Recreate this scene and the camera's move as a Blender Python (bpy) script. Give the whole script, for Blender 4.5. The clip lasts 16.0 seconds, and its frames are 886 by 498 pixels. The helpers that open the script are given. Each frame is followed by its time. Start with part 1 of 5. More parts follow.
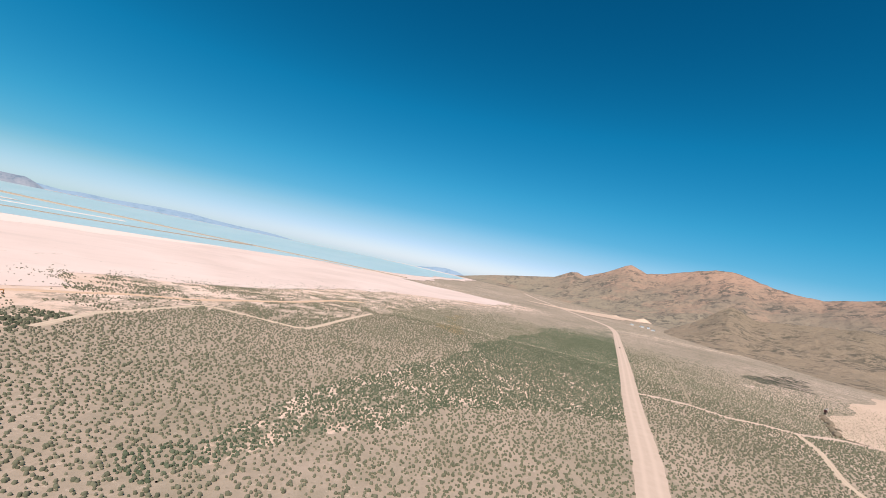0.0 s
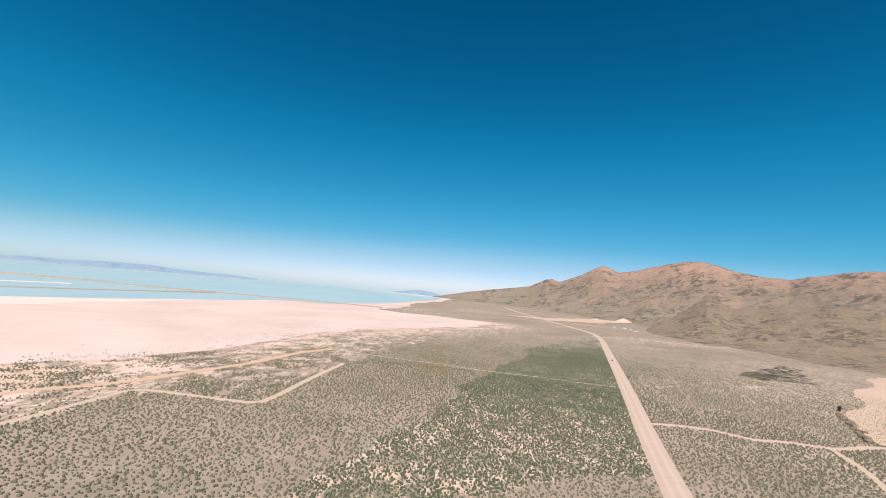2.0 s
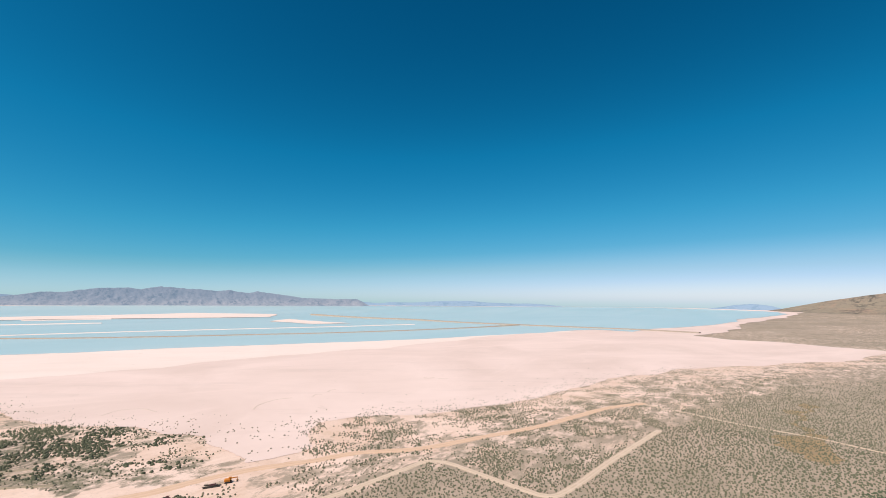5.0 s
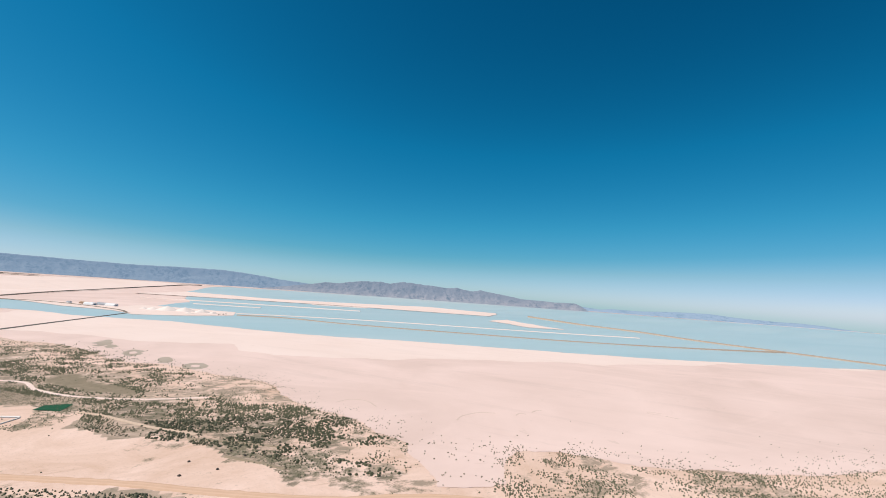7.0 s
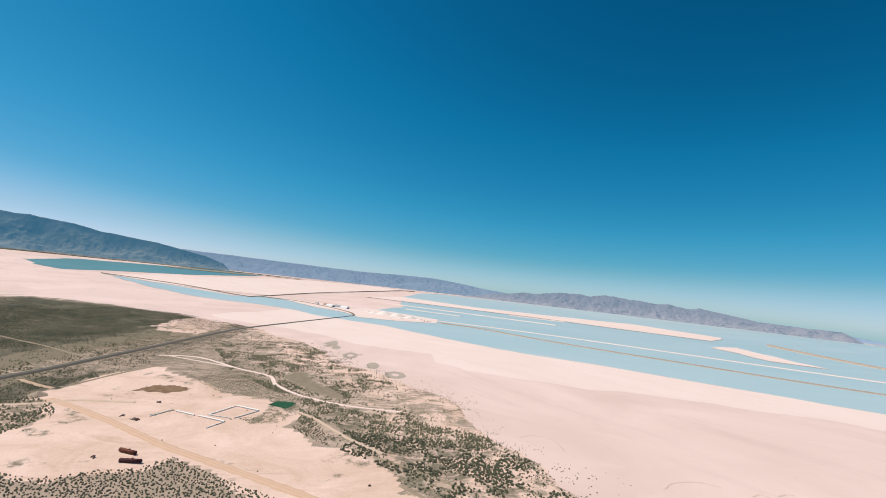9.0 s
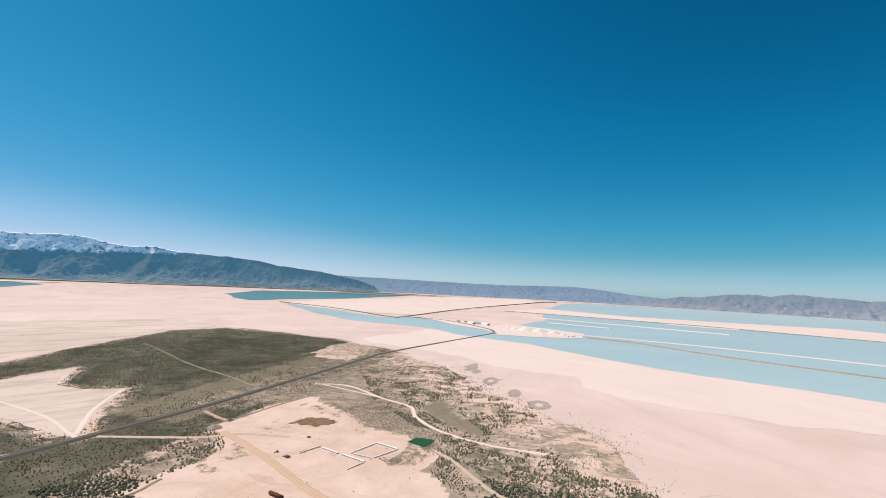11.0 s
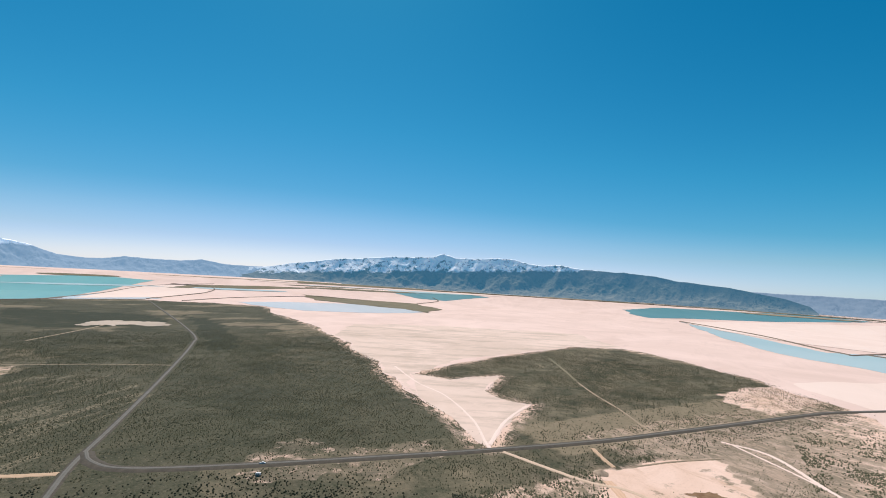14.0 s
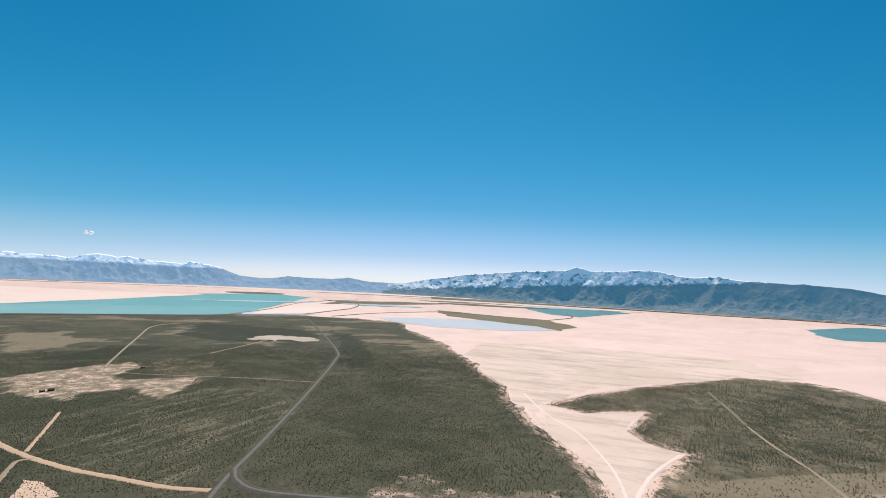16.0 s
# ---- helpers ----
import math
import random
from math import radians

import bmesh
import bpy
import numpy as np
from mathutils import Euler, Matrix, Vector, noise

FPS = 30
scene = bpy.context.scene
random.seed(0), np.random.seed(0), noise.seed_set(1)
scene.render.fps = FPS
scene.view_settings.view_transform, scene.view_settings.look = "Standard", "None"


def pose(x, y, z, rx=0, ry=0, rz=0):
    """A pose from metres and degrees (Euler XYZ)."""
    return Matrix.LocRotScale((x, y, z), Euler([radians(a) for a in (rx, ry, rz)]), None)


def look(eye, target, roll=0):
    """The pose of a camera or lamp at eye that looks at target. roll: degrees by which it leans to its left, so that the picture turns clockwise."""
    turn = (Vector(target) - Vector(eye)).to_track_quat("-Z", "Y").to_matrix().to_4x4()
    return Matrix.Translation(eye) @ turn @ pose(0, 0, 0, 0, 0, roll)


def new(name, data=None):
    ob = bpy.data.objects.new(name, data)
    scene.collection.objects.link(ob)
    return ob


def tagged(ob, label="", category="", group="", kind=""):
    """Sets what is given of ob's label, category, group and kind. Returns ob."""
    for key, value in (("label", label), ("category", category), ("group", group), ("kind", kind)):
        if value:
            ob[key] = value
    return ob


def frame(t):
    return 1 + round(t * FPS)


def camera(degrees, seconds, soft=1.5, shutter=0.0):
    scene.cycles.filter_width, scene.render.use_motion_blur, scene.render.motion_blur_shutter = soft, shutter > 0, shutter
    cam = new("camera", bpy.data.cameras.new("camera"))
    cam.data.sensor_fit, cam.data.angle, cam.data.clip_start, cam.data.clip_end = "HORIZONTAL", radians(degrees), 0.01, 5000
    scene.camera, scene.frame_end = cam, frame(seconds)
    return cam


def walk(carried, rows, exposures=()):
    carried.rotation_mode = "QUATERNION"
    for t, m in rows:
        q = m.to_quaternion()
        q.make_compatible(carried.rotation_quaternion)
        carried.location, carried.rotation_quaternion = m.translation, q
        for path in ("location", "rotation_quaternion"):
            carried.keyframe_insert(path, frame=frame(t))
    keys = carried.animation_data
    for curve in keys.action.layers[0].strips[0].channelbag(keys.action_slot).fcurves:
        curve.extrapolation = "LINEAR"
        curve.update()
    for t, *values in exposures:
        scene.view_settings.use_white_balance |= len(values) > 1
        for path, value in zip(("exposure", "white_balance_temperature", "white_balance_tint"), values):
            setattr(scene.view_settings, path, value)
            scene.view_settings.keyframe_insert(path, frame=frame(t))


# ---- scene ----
# ---------------------------------------------------------------- camera
# seconds, x, y, z, heading (anticlockwise from +y), pitch, roll
PATH = [
 (0, 0.0, 0.0, 70.0, -0.50, 2.35, 11.73), (0.5, 0.7, 10.9, 73.5, 0.62, 3.49, 11.73),
 (1, 1.0, 22.0, 77.0, 1.14, 4.09, 11.15), (1.5, 1.0, 33.5, 80.6, -1.84, 4.88, 6.76),
 (2, 1.0, 45.6, 84.5, -3.67, 5.35, 5.02), (2.5, 0.9, 58.1, 88.6, -0.58, 5.53, 3.51),
 (3, 0.8, 70.0, 92.7, 5.33, 5.37, 2.03), (3.5, 0.6, 80.8, 96.5, 11.68, 5.34, 2.08),
 (4, 0.2, 91.0, 100.2, 18.90, 5.59, 1.10), (4.2, -0.1, 95.0, 101.7, 21.92, 5.78, 0.39),
 (6.3, -16.2, 138.8, 114.4, 50.66, 6.03, 2.97), (6.5, -18.5, 142.2, 116.1, 53.59, 5.93, 3.09),
 (7, -24.8, 149.9, 120.3, 61.02, 5.69, 3.67), (7.5, -31.8, 156.8, 124.7, 67.78, 5.50, 4.01),
 (8, -39.4, 162.7, 128.9, 73.57, 5.41, 4.54), (8.2, -42.6, 164.9, 130.6, 75.97, 5.32, 4.96),
 (10.3, -82.3, 178.4, 148.1, 100.06, 4.37, 4.28), (10.5, -86.1, 178.6, 149.7, 101.29, 4.49, 3.67),
 (11, -95.5, 178.8, 153.8, 103.92, 4.89, 2.39), (11.5, -104.7, 178.4, 157.8, 106.76, 5.19, 2.04),
 (12, -113.6, 177.2, 161.9, 113.48, 5.41, 3.89), (12.5, -121.9, 175.3, 166.1, 125.53, 5.02, 6.93),
 (13, -129.4, 172.6, 170.2, 136.52, 4.26, 6.29), (13.5, -136.4, 169.0, 174.1, 145.56, 4.13, 3.77),
 (14, -143.2, 164.6, 178.3, 152.18, 4.22, 3.03), (14.5, -149.7, 158.9, 182.9, 156.60, 4.47, 2.23),
 (15, -155.9, 152.3, 187.3, 160.62, 4.76, 2.27), (15.5, -161.8, 145.2, 191.6, 164.70, 4.92, 2.16),
 (16, -167.2, 137.9, 195.8, 169.04, 5.12, 2.53)]


def aim(x, y, z, heading, pitch, roll):
    h, q = radians(heading), radians(pitch)
    way = Vector((-math.sin(h) * math.cos(q), math.cos(h) * math.cos(q), math.sin(q)))
    return look((x, y, z), Vector((x, y, z)) + way * 100, roll)


cam = camera(89.78, 16.0, soft=0.95)
walk(cam, [(t, aim(*r)) for t, *r in PATH], exposures=[(0, 0.17), (4.2, 0.11), (7, -0.03), (10.3, -0.06), (12.5, -0.04), (14, -0.01), (16, 0.02)])

# ---------------------------------------------------------------- sky and sun
SUN_HEADING, SUN_HEIGHT = 168.0, 56.0
world = bpy.data.worlds.new("sky")
scene.world = world
world.use_nodes = True
wn, wl = world.node_tree.nodes, world.node_tree.links
sky = wn.new("ShaderNodeTexSky")
sky.sky_type, sky.sun_disc = "NISHITA", False
sky.sun_elevation, sky.sun_rotation = radians(SUN_HEIGHT), radians(-SUN_HEADING)
sky.altitude, sky.air_density, sky.dust_density, sky.ozone_density = 2200, 1.0, 1.3, 3.0
# the deep teal of a polarised desert sky, paler towards the haze
level = wn.new("ShaderNodeRGBToBW")
wl.new(sky.outputs[0], level.inputs[0])
scaled = wn.new("ShaderNodeMath")
scaled.operation = "MULTIPLY"
scaled.inputs[1].default_value = 1 / 8
wl.new(level.outputs[0], scaled.inputs[0])
ramp = wn.new("ShaderNodeValToRGB")
ramp.color_ramp.elements[0].position, ramp.color_ramp.elements[0].color = 0.12, (0.004, 0.68, 0.90, 1)
ramp.color_ramp.elements[1].position, ramp.color_ramp.elements[1].color = 0.88, (1.02, 1.05, 1.18, 1)
for at, tint in ((0.25, (0.05, 1.05, 1.22, 1)), (0.42, (0.22, 1.09, 1.18, 1)), (0.58, (0.43, 1.03, 1.11, 1)), (0.70, (0.77, 1.07, 1.14, 1)), (0.76, (0.88, 1.07, 1.16, 1)), (1.0, (1.22, 1.09, 1.13, 1))):
    ramp.color_ramp.elements.new(at).color = tint
wl.new(scaled.outputs[0], ramp.inputs[0])
deep = wn.new("ShaderNodeMix")
deep.data_type, deep.blend_type = "RGBA", "MULTIPLY"
deep.inputs[0].default_value = 1.0
wl.new(sky.outputs[0], deep.inputs[6])
wl.new(ramp.outputs[0], deep.inputs[7])
# less yellow in the haze along the horizon
hue = wn.new("ShaderNodeSeparateColor")
wl.new(sky.outputs[0], hue.inputs[0])
warmth = wn.new("ShaderNodeMath")
warmth.operation = "DIVIDE"
wl.new(hue.outputs[2], warmth.inputs[0])
wl.new(hue.outputs[1], warmth.inputs[1])
hazy = wn.new("ShaderNodeMapRange")
for slot, value in zip((1, 2, 3, 4), (0.84, 1.22, 1.0, 0.0)):
    hazy.inputs[slot].default_value = value
wl.new(warmth.outputs[0], hazy.inputs[0])
cool = wn.new("ShaderNodeMix")
cool.data_type, cool.blend_type = "RGBA", "MULTIPLY"
cool.inputs[7].default_value = (1.02, 1.10, 1.27, 1)
wl.new(hazy.outputs[0], cool.inputs[0])
wl.new(deep.outputs[2], cool.inputs[6])
wl.new(cool.outputs[2], wn["Background"].inputs[0])
wn["Background"].inputs[1].default_value = 0.083

sun_data = bpy.data.lights.new("sun", "SUN")
sun_data.energy, sun_data.angle, sun_data.color = 4.9, radians(0.53), (1.0, 0.90, 0.80)
sun = new("sun", sun_data)
_h, _e = radians(SUN_HEADING), radians(SUN_HEIGHT)
sun.matrix_world = look((-math.sin(_h) * math.cos(_e) * 900, math.cos(_h) * math.cos(_e) * 900, math.sin(_e) * 900), (0, 0, 0))

# ---------------------------------------------------------------- materials


class Mat:
    """A node material with a few short helpers."""

    def __init__(self, name, rough=0.9, metal=0.0):
        self.m = bpy.data.materials.new(name)
        self.m.use_nodes = True
        self.n, self.l = self.m.node_tree.nodes, self.m.node_tree.links
        self.b = self.n["Principled BSDF"]
        self.b.inputs["Roughness"].default_value, self.b.inputs["Metallic"].default_value = rough, metal
        self.b.inputs["Specular IOR Level"].default_value = 0.2
        self.pos = self.n.new("ShaderNodeNewGeometry").outputs["Position"]

    def noise(self, scale, detail=4.0, rough=0.6, distort=0.0, stretch=None, turn=0.0):
        v = self.pos
        if stretch:
            mp = self.n.new("ShaderNodeMapping")
            mp.inputs["Scale"].default_value = stretch
            mp.inputs["Rotation"].default_value = (0, 0, radians(turn))
            self.l.new(v, mp.inputs["Vector"])
            v = mp.outputs[0]
        x = self.n.new("ShaderNodeTexNoise")
        x.inputs["Scale"].default_value, x.inputs["Detail"].default_value = scale, detail
        x.inputs["Roughness"].default_value, x.inputs["Distortion"].default_value = rough, distort
        self.l.new(v, x.inputs["Vector"])
        return x.outputs["Fac"]

    def grain(self, scale, along, turn, detail=5.0, rough=0.7):
        """Noise drawn out along a heading: turn in degrees from +x, along times as long as wide."""
        mp = self.n.new("ShaderNodeMapping")
        mp.vector_type = "TEXTURE"
        mp.inputs["Scale"].default_value = (along, 1.0, 1.0)
        mp.inputs["Rotation"].default_value = (0, 0, radians(turn))
        self.l.new(self.pos, mp.inputs["Vector"])
        x = self.n.new("ShaderNodeTexNoise")
        x.inputs["Scale"].default_value, x.inputs["Detail"].default_value, x.inputs["Roughness"].default_value = scale, detail, rough
        self.l.new(mp.outputs[0], x.inputs["Vector"])
        return x.outputs["Fac"]

    def cells(self, scale):
        x = self.n.new("ShaderNodeTexVoronoi")
        x.inputs["Scale"].default_value = scale
        self.l.new(self.pos, x.inputs["Vector"])
        return x.outputs["Distance"]

    def step(self, fac, lo, hi, a=0.0, b=1.0):
        x = self.n.new("ShaderNodeMapRange")
        x.inputs[1].default_value, x.inputs[2].default_value, x.inputs[3].default_value, x.inputs[4].default_value = lo, hi, a, b
        self.l.new(fac, x.inputs[0])
        return x.outputs[0]

    def math(self, op, a, b):
        x = self.n.new("ShaderNodeMath")
        x.operation = op
        for k, v in ((0, a), (1, b)):
            if isinstance(v, (int, float)):
                x.inputs[k].default_value = v
            else:
                self.l.new(v, x.inputs[k])
        return x.outputs[0]

    def mix(self, fac, a, b):
        x = self.n.new("ShaderNodeMix")
        x.data_type = "RGBA"
        for k, v in ((0, fac), (6, a), (7, b)):
            if isinstance(v, tuple):
                x.inputs[k].default_value = (*v, 1)
            elif isinstance(v, (int, float)):
                x.inputs[k].default_value = v
            else:
                self.l.new(v, x.inputs[k])
        return x.outputs[2]

    def attr(self, name):
        x = self.n.new("ShaderNodeAttribute")
        x.attribute_name = name
        return x.outputs["Fac"]

    def axis(self, k):
        x = self.n.new("ShaderNodeSeparateXYZ")
        self.l.new(self.pos, x.inputs[0])
        return x.outputs[k]

    def random(self):
        return self.n["Geometry"].outputs["Random Per Island"]

    def color(self, c):
        if isinstance(c, tuple):
            self.b.inputs["Base Color"].default_value = (*c, 1)
        else:
            self.l.new(c, self.b.inputs["Base Color"])
        return self

    def bump(self, h, strength=0.3, dist=0.2):
        x = self.n.new("ShaderNodeBump")
        x.inputs["Strength"].default_value, x.inputs["Distance"].default_value = strength, dist
        self.l.new(h, x.inputs["Height"])
        self.l.new(x.outputs[0], self.b.inputs["Normal"])
        return self


def soil_material():
    m = Mat("desert_soil", 0.95)
    big, mid, fine = m.noise(0.004, 5), m.noise(0.03, 5), m.noise(0.5, 5, 0.7)
    c = m.mix(m.step(big, 0.35, 0.65), (0.35, 0.268, 0.205), (0.41, 0.312, 0.24))
    c = m.mix(m.step(mid, 0.5, 0.75), c, (0.34, 0.27, 0.20))
    grass = m.mix(m.step(fine, 0.3, 0.7), (0.245, 0.198, 0.143), (0.295, 0.235, 0.172))
    c = m.mix(m.math("MULTIPLY", m.step(m.noise(0.016, 6, 0.7), 0.42, 0.6), 0.75), c, grass)
    # small scrapes of bare pale soil
    c = m.mix(m.step(m.noise(0.20, 5, 0.8, 0.4), 0.585, 0.64, 0.0, 0.6), c, (0.53, 0.415, 0.33))
    # green flush of young grass
    c = m.mix(m.math("MULTIPLY", m.attr("green"), m.step(mid, 0.25, 0.6, 0.6, 1.0)), c, (0.080, 0.105, 0.055))
    # dark, thickly grown soil: olive ground under a close cover of low bushes
    # backlit shade among the bushes is put into these dark tones as well
    thick = m.mix(m.step(m.noise(0.008, 6, 0.7, 1.0), 0.35, 0.65), (0.049, 0.053, 0.031), (0.080, 0.077, 0.049))
    bushes = m.math("MAXIMUM", m.step(m.cells(0.30), 0.18, 0.36, 0.75, 0.0), m.step(m.cells(0.12), 0.10, 0.24, 0.9, 0.0))
    bushes = m.math("MULTIPLY", bushes, m.step(m.noise(0.02, 6, 0.75, 0.6, (1.0, 1.8, 1.0), 25), 0.30, 0.58, 0.35, 1.0))
    thick = m.mix(m.step(m.noise(0.0032, 5, 0.65, 0.8), 0.52, 0.66, 0.0, 0.5), thick, (0.150, 0.128, 0.084))
    thick = m.mix(bushes, thick, (0.024, 0.029, 0.015))
    thick = m.mix(m.step(m.noise(0.004, 6, 0.7, 1.5, (1.0, 1.4, 1.0), 25), 0.48, 0.60, 0.0, 0.65), thick, (0.026, 0.031, 0.017))
    thick = m.mix(m.math("MULTIPLY", m.step(m.noise(0.22, 4, 0.8), 0.56, 0.66, 0.0, 0.6), m.step(m.noise(0.011, 5, 0.7, 0.5), 0.4, 0.6)), thick, (0.185, 0.162, 0.112))
    # dark swaths of close growth, and pale rows between lines of bushes
    thick = m.mix(m.step(m.math("ADD", m.attr("lush"), m.math("MULTIPLY", m.math("SUBTRACT", m.noise(0.02, 7, 0.75, 0.8), 0.5), 1.4)), 0.45, 0.65, 0.0, 0.85), thick, (0.024, 0.031, 0.017))
    rows = m.math("MULTIPLY", m.step(m.grain(0.055, 9.0, 57, 4, 0.6), 0.50, 0.60), m.step(m.noise(0.30, 4, 0.8), 0.46, 0.56))
    thick = m.mix(m.math("MULTIPLY", m.attr("rows"), m.math("MULTIPLY", rows, 0.85)), thick, (0.235, 0.195, 0.135))
    thick = m.mix(m.math("MULTIPLY", m.step(m.noise(0.26, 5, 0.85), 0.53, 0.62, 0.0, 0.55), m.step(m.attr("lush"), 0.0, 0.5, 1.0, 0.4)), thick, (0.145, 0.13, 0.088))
    c = m.mix(m.step(m.math("ADD", m.attr("dense"), m.math("MULTIPLY", m.math("SUBTRACT", m.noise(0.03, 6, 0.7), 0.5), 0.5)), 0.25, 0.6), c, thick)
    # dry tan grass and weeds
    dry = m.step(m.math("ADD", m.attr("dry"), m.math("MULTIPLY", m.math("SUBTRACT", m.noise(0.02, 7, 0.72, 0.6), 0.5), 1.3)), 0.35, 0.75, 0.0, 0.85)
    c = m.mix(dry, c, m.mix(m.step(m.noise(0.09, 6, 0.75), 0.35, 0.65), (0.19, 0.158, 0.105), (0.27, 0.215, 0.148)))
    # sandy, salt-dusted bare ground
    sand = m.mix(m.step(m.noise(0.014, 8, 0.72, 0.8), 0.35, 0.65), (0.62, 0.43, 0.33), (0.77, 0.568, 0.478))
    broken = m.math("ADD", m.attr("bare"), m.math("MULTIPLY", m.math("SUBTRACT", m.noise(0.045, 7, 0.75), 0.5), 1.5))
    bare = m.math("ADD", m.step(broken, 0.38, 0.62), m.math("MULTIPLY", m.attr("flecks"), m.step(m.noise(0.10, 5, 0.8, 0.5, (1.0, 0.45, 1.0), -20), 0.47, 0.58)))
    sand = m.mix(m.step(m.noise(0.03, 7, 0.75, 1.2, (1.0, 0.3, 1.0), -38), 0.56, 0.68, 0.0, 0.5), sand, (0.45, 0.285, 0.185))
    c = m.mix(bare, c, sand)
    weedy = m.step(m.math("ADD", m.attr("weeds"), m.math("MULTIPLY", m.math("SUBTRACT", m.noise(0.07, 6, 0.75), 0.5), 1.6)), 0.4, 0.62, 0.0, 0.9)
    c = m.mix(weedy, c, m.mix(m.step(m.noise(0.35, 5, 0.8), 0.42, 0.6), (0.20, 0.175, 0.115), (0.085, 0.088, 0.052)))
    # shrub cover too far off to tell apart
    dots = m.step(m.cells(0.22), 0.16, 0.46, 1.0, 0.0)
    dots = m.math("MULTIPLY", m.math("MULTIPLY", dots, m.math("MULTIPLY", m.attr("far"), m.step(m.attr("dense"), 0.2, 0.5, 1.0, 0.0))), m.step(m.noise(0.012, 5, 0.7), 0.3, 0.6, 0.25, 0.8))
    c = m.mix(dots, c, (0.075, 0.085, 0.045))
    c = m.mix(m.math("MULTIPLY", m.step(fine, 0.55, 0.8), 0.35), c, (0.06, 0.055, 0.036))
    m.color(c).bump(fine, 0.5, 0.3)
    return m.m


def salt_material(name, pale, dirty, amount=1.0, streak=0.0):
    m = Mat(name, 0.85)
    big, mid = m.noise(0.0035, 5, 0.6, 1.0), m.noise(0.012, 7, 0.65, 2.0, (1.0, 0.35, 1.0), 25)
    c = m.mix(m.math("MULTIPLY", m.step(big, 0.35, 0.65), amount), pale, dirty)
    c = m.mix(m.math("MULTIPLY", m.step(mid, 0.52, 0.72), 0.5 * amount), c, pale)
    c = m.mix(m.math("MULTIPLY", m.step(m.noise(0.02, 6, 0.7, 3.0), 0.62, 0.75), 0.35 * amount), c, (0.47, 0.36, 0.28))
    c = m.mix(m.step(m.grain(0.02, 6.0, 35, 7, 0.72), 0.54, 0.66, 0.0, 0.3 * amount), c, tuple(0.84 * k for k in dirty))
    c = m.mix(m.step(m.grain(0.006, 5.0, 60, 6, 0.7), 0.56, 0.64, 0.0, 0.35 * amount), c, tuple(min(1.0, 1.06 * k) for k in pale))
    if streak:
        c = m.mix(m.step(m.grain(0.016, 4.0, 150, 8, 0.74), 0.49, 0.60, 0.0, streak), c, (0.30, 0.245, 0.185))
    m.color(c).bump(m.noise(0.3, 6, 0.7), 0.25, 0.15)
    return m.m


def plain_material(name, a, b, scale=0.5, rough=0.9, metal=0.0, bump=0.3):
    m = Mat(name, rough, metal)
    n1, n2 = m.noise(scale, 5, 0.65), m.noise(scale * 9, 4, 0.7)
    c = m.mix(m.step(n1, 0.3, 0.7), a, b)
    c = m.mix(m.math("MULTIPLY", m.step(n2, 0.5, 0.8), 0.3), c, tuple(0.6 * k for k in a))
    m.color(c).bump(n2, bump, 0.1)
    return m.m


def water_material(name, a, b):
    m = Mat(name, 0.3)
    m.b.inputs["Specular IOR Level"].default_value = 0.12
    n = m.noise(0.0025, 4, 0.6, 1.0, (1.0, 0.3, 1.0), 20)
    m.color(m.mix(m.step(n, 0.35, 0.65), a, b)).bump(m.noise(0.5, 3), 0.01, 0.02)
    return m.m


def road_material(name, base, worn, scale=0.15):
    m = Mat(name, 0.9)
    along = m.attr("across")
    c = m.mix(m.step(m.noise(scale, 5, 0.7), 0.3, 0.7), base, worn)
    tracks = m.step(m.math("ABSOLUTE", m.math("SUBTRACT", m.math("ABSOLUTE", along, 0), 0.42), 0), 0.05, 0.25, 0.6, 0.0)
    c = m.mix(tracks, c, tuple(min(1, 1.1 * k) for k in worn))
    m.color(c).bump(m.noise(1.2, 4), 0.3, 0.1)
    return m.m


def shrub_material(name, dark, light, young):
    m = Mat(name, 0.9)
    c = m.mix(m.random(), dark, light)
    c = m.mix(m.step(m.noise(0.006, 4), 0.4, 0.6, 0.0, 0.5), c, young)
    m.color(c)
    return m.m


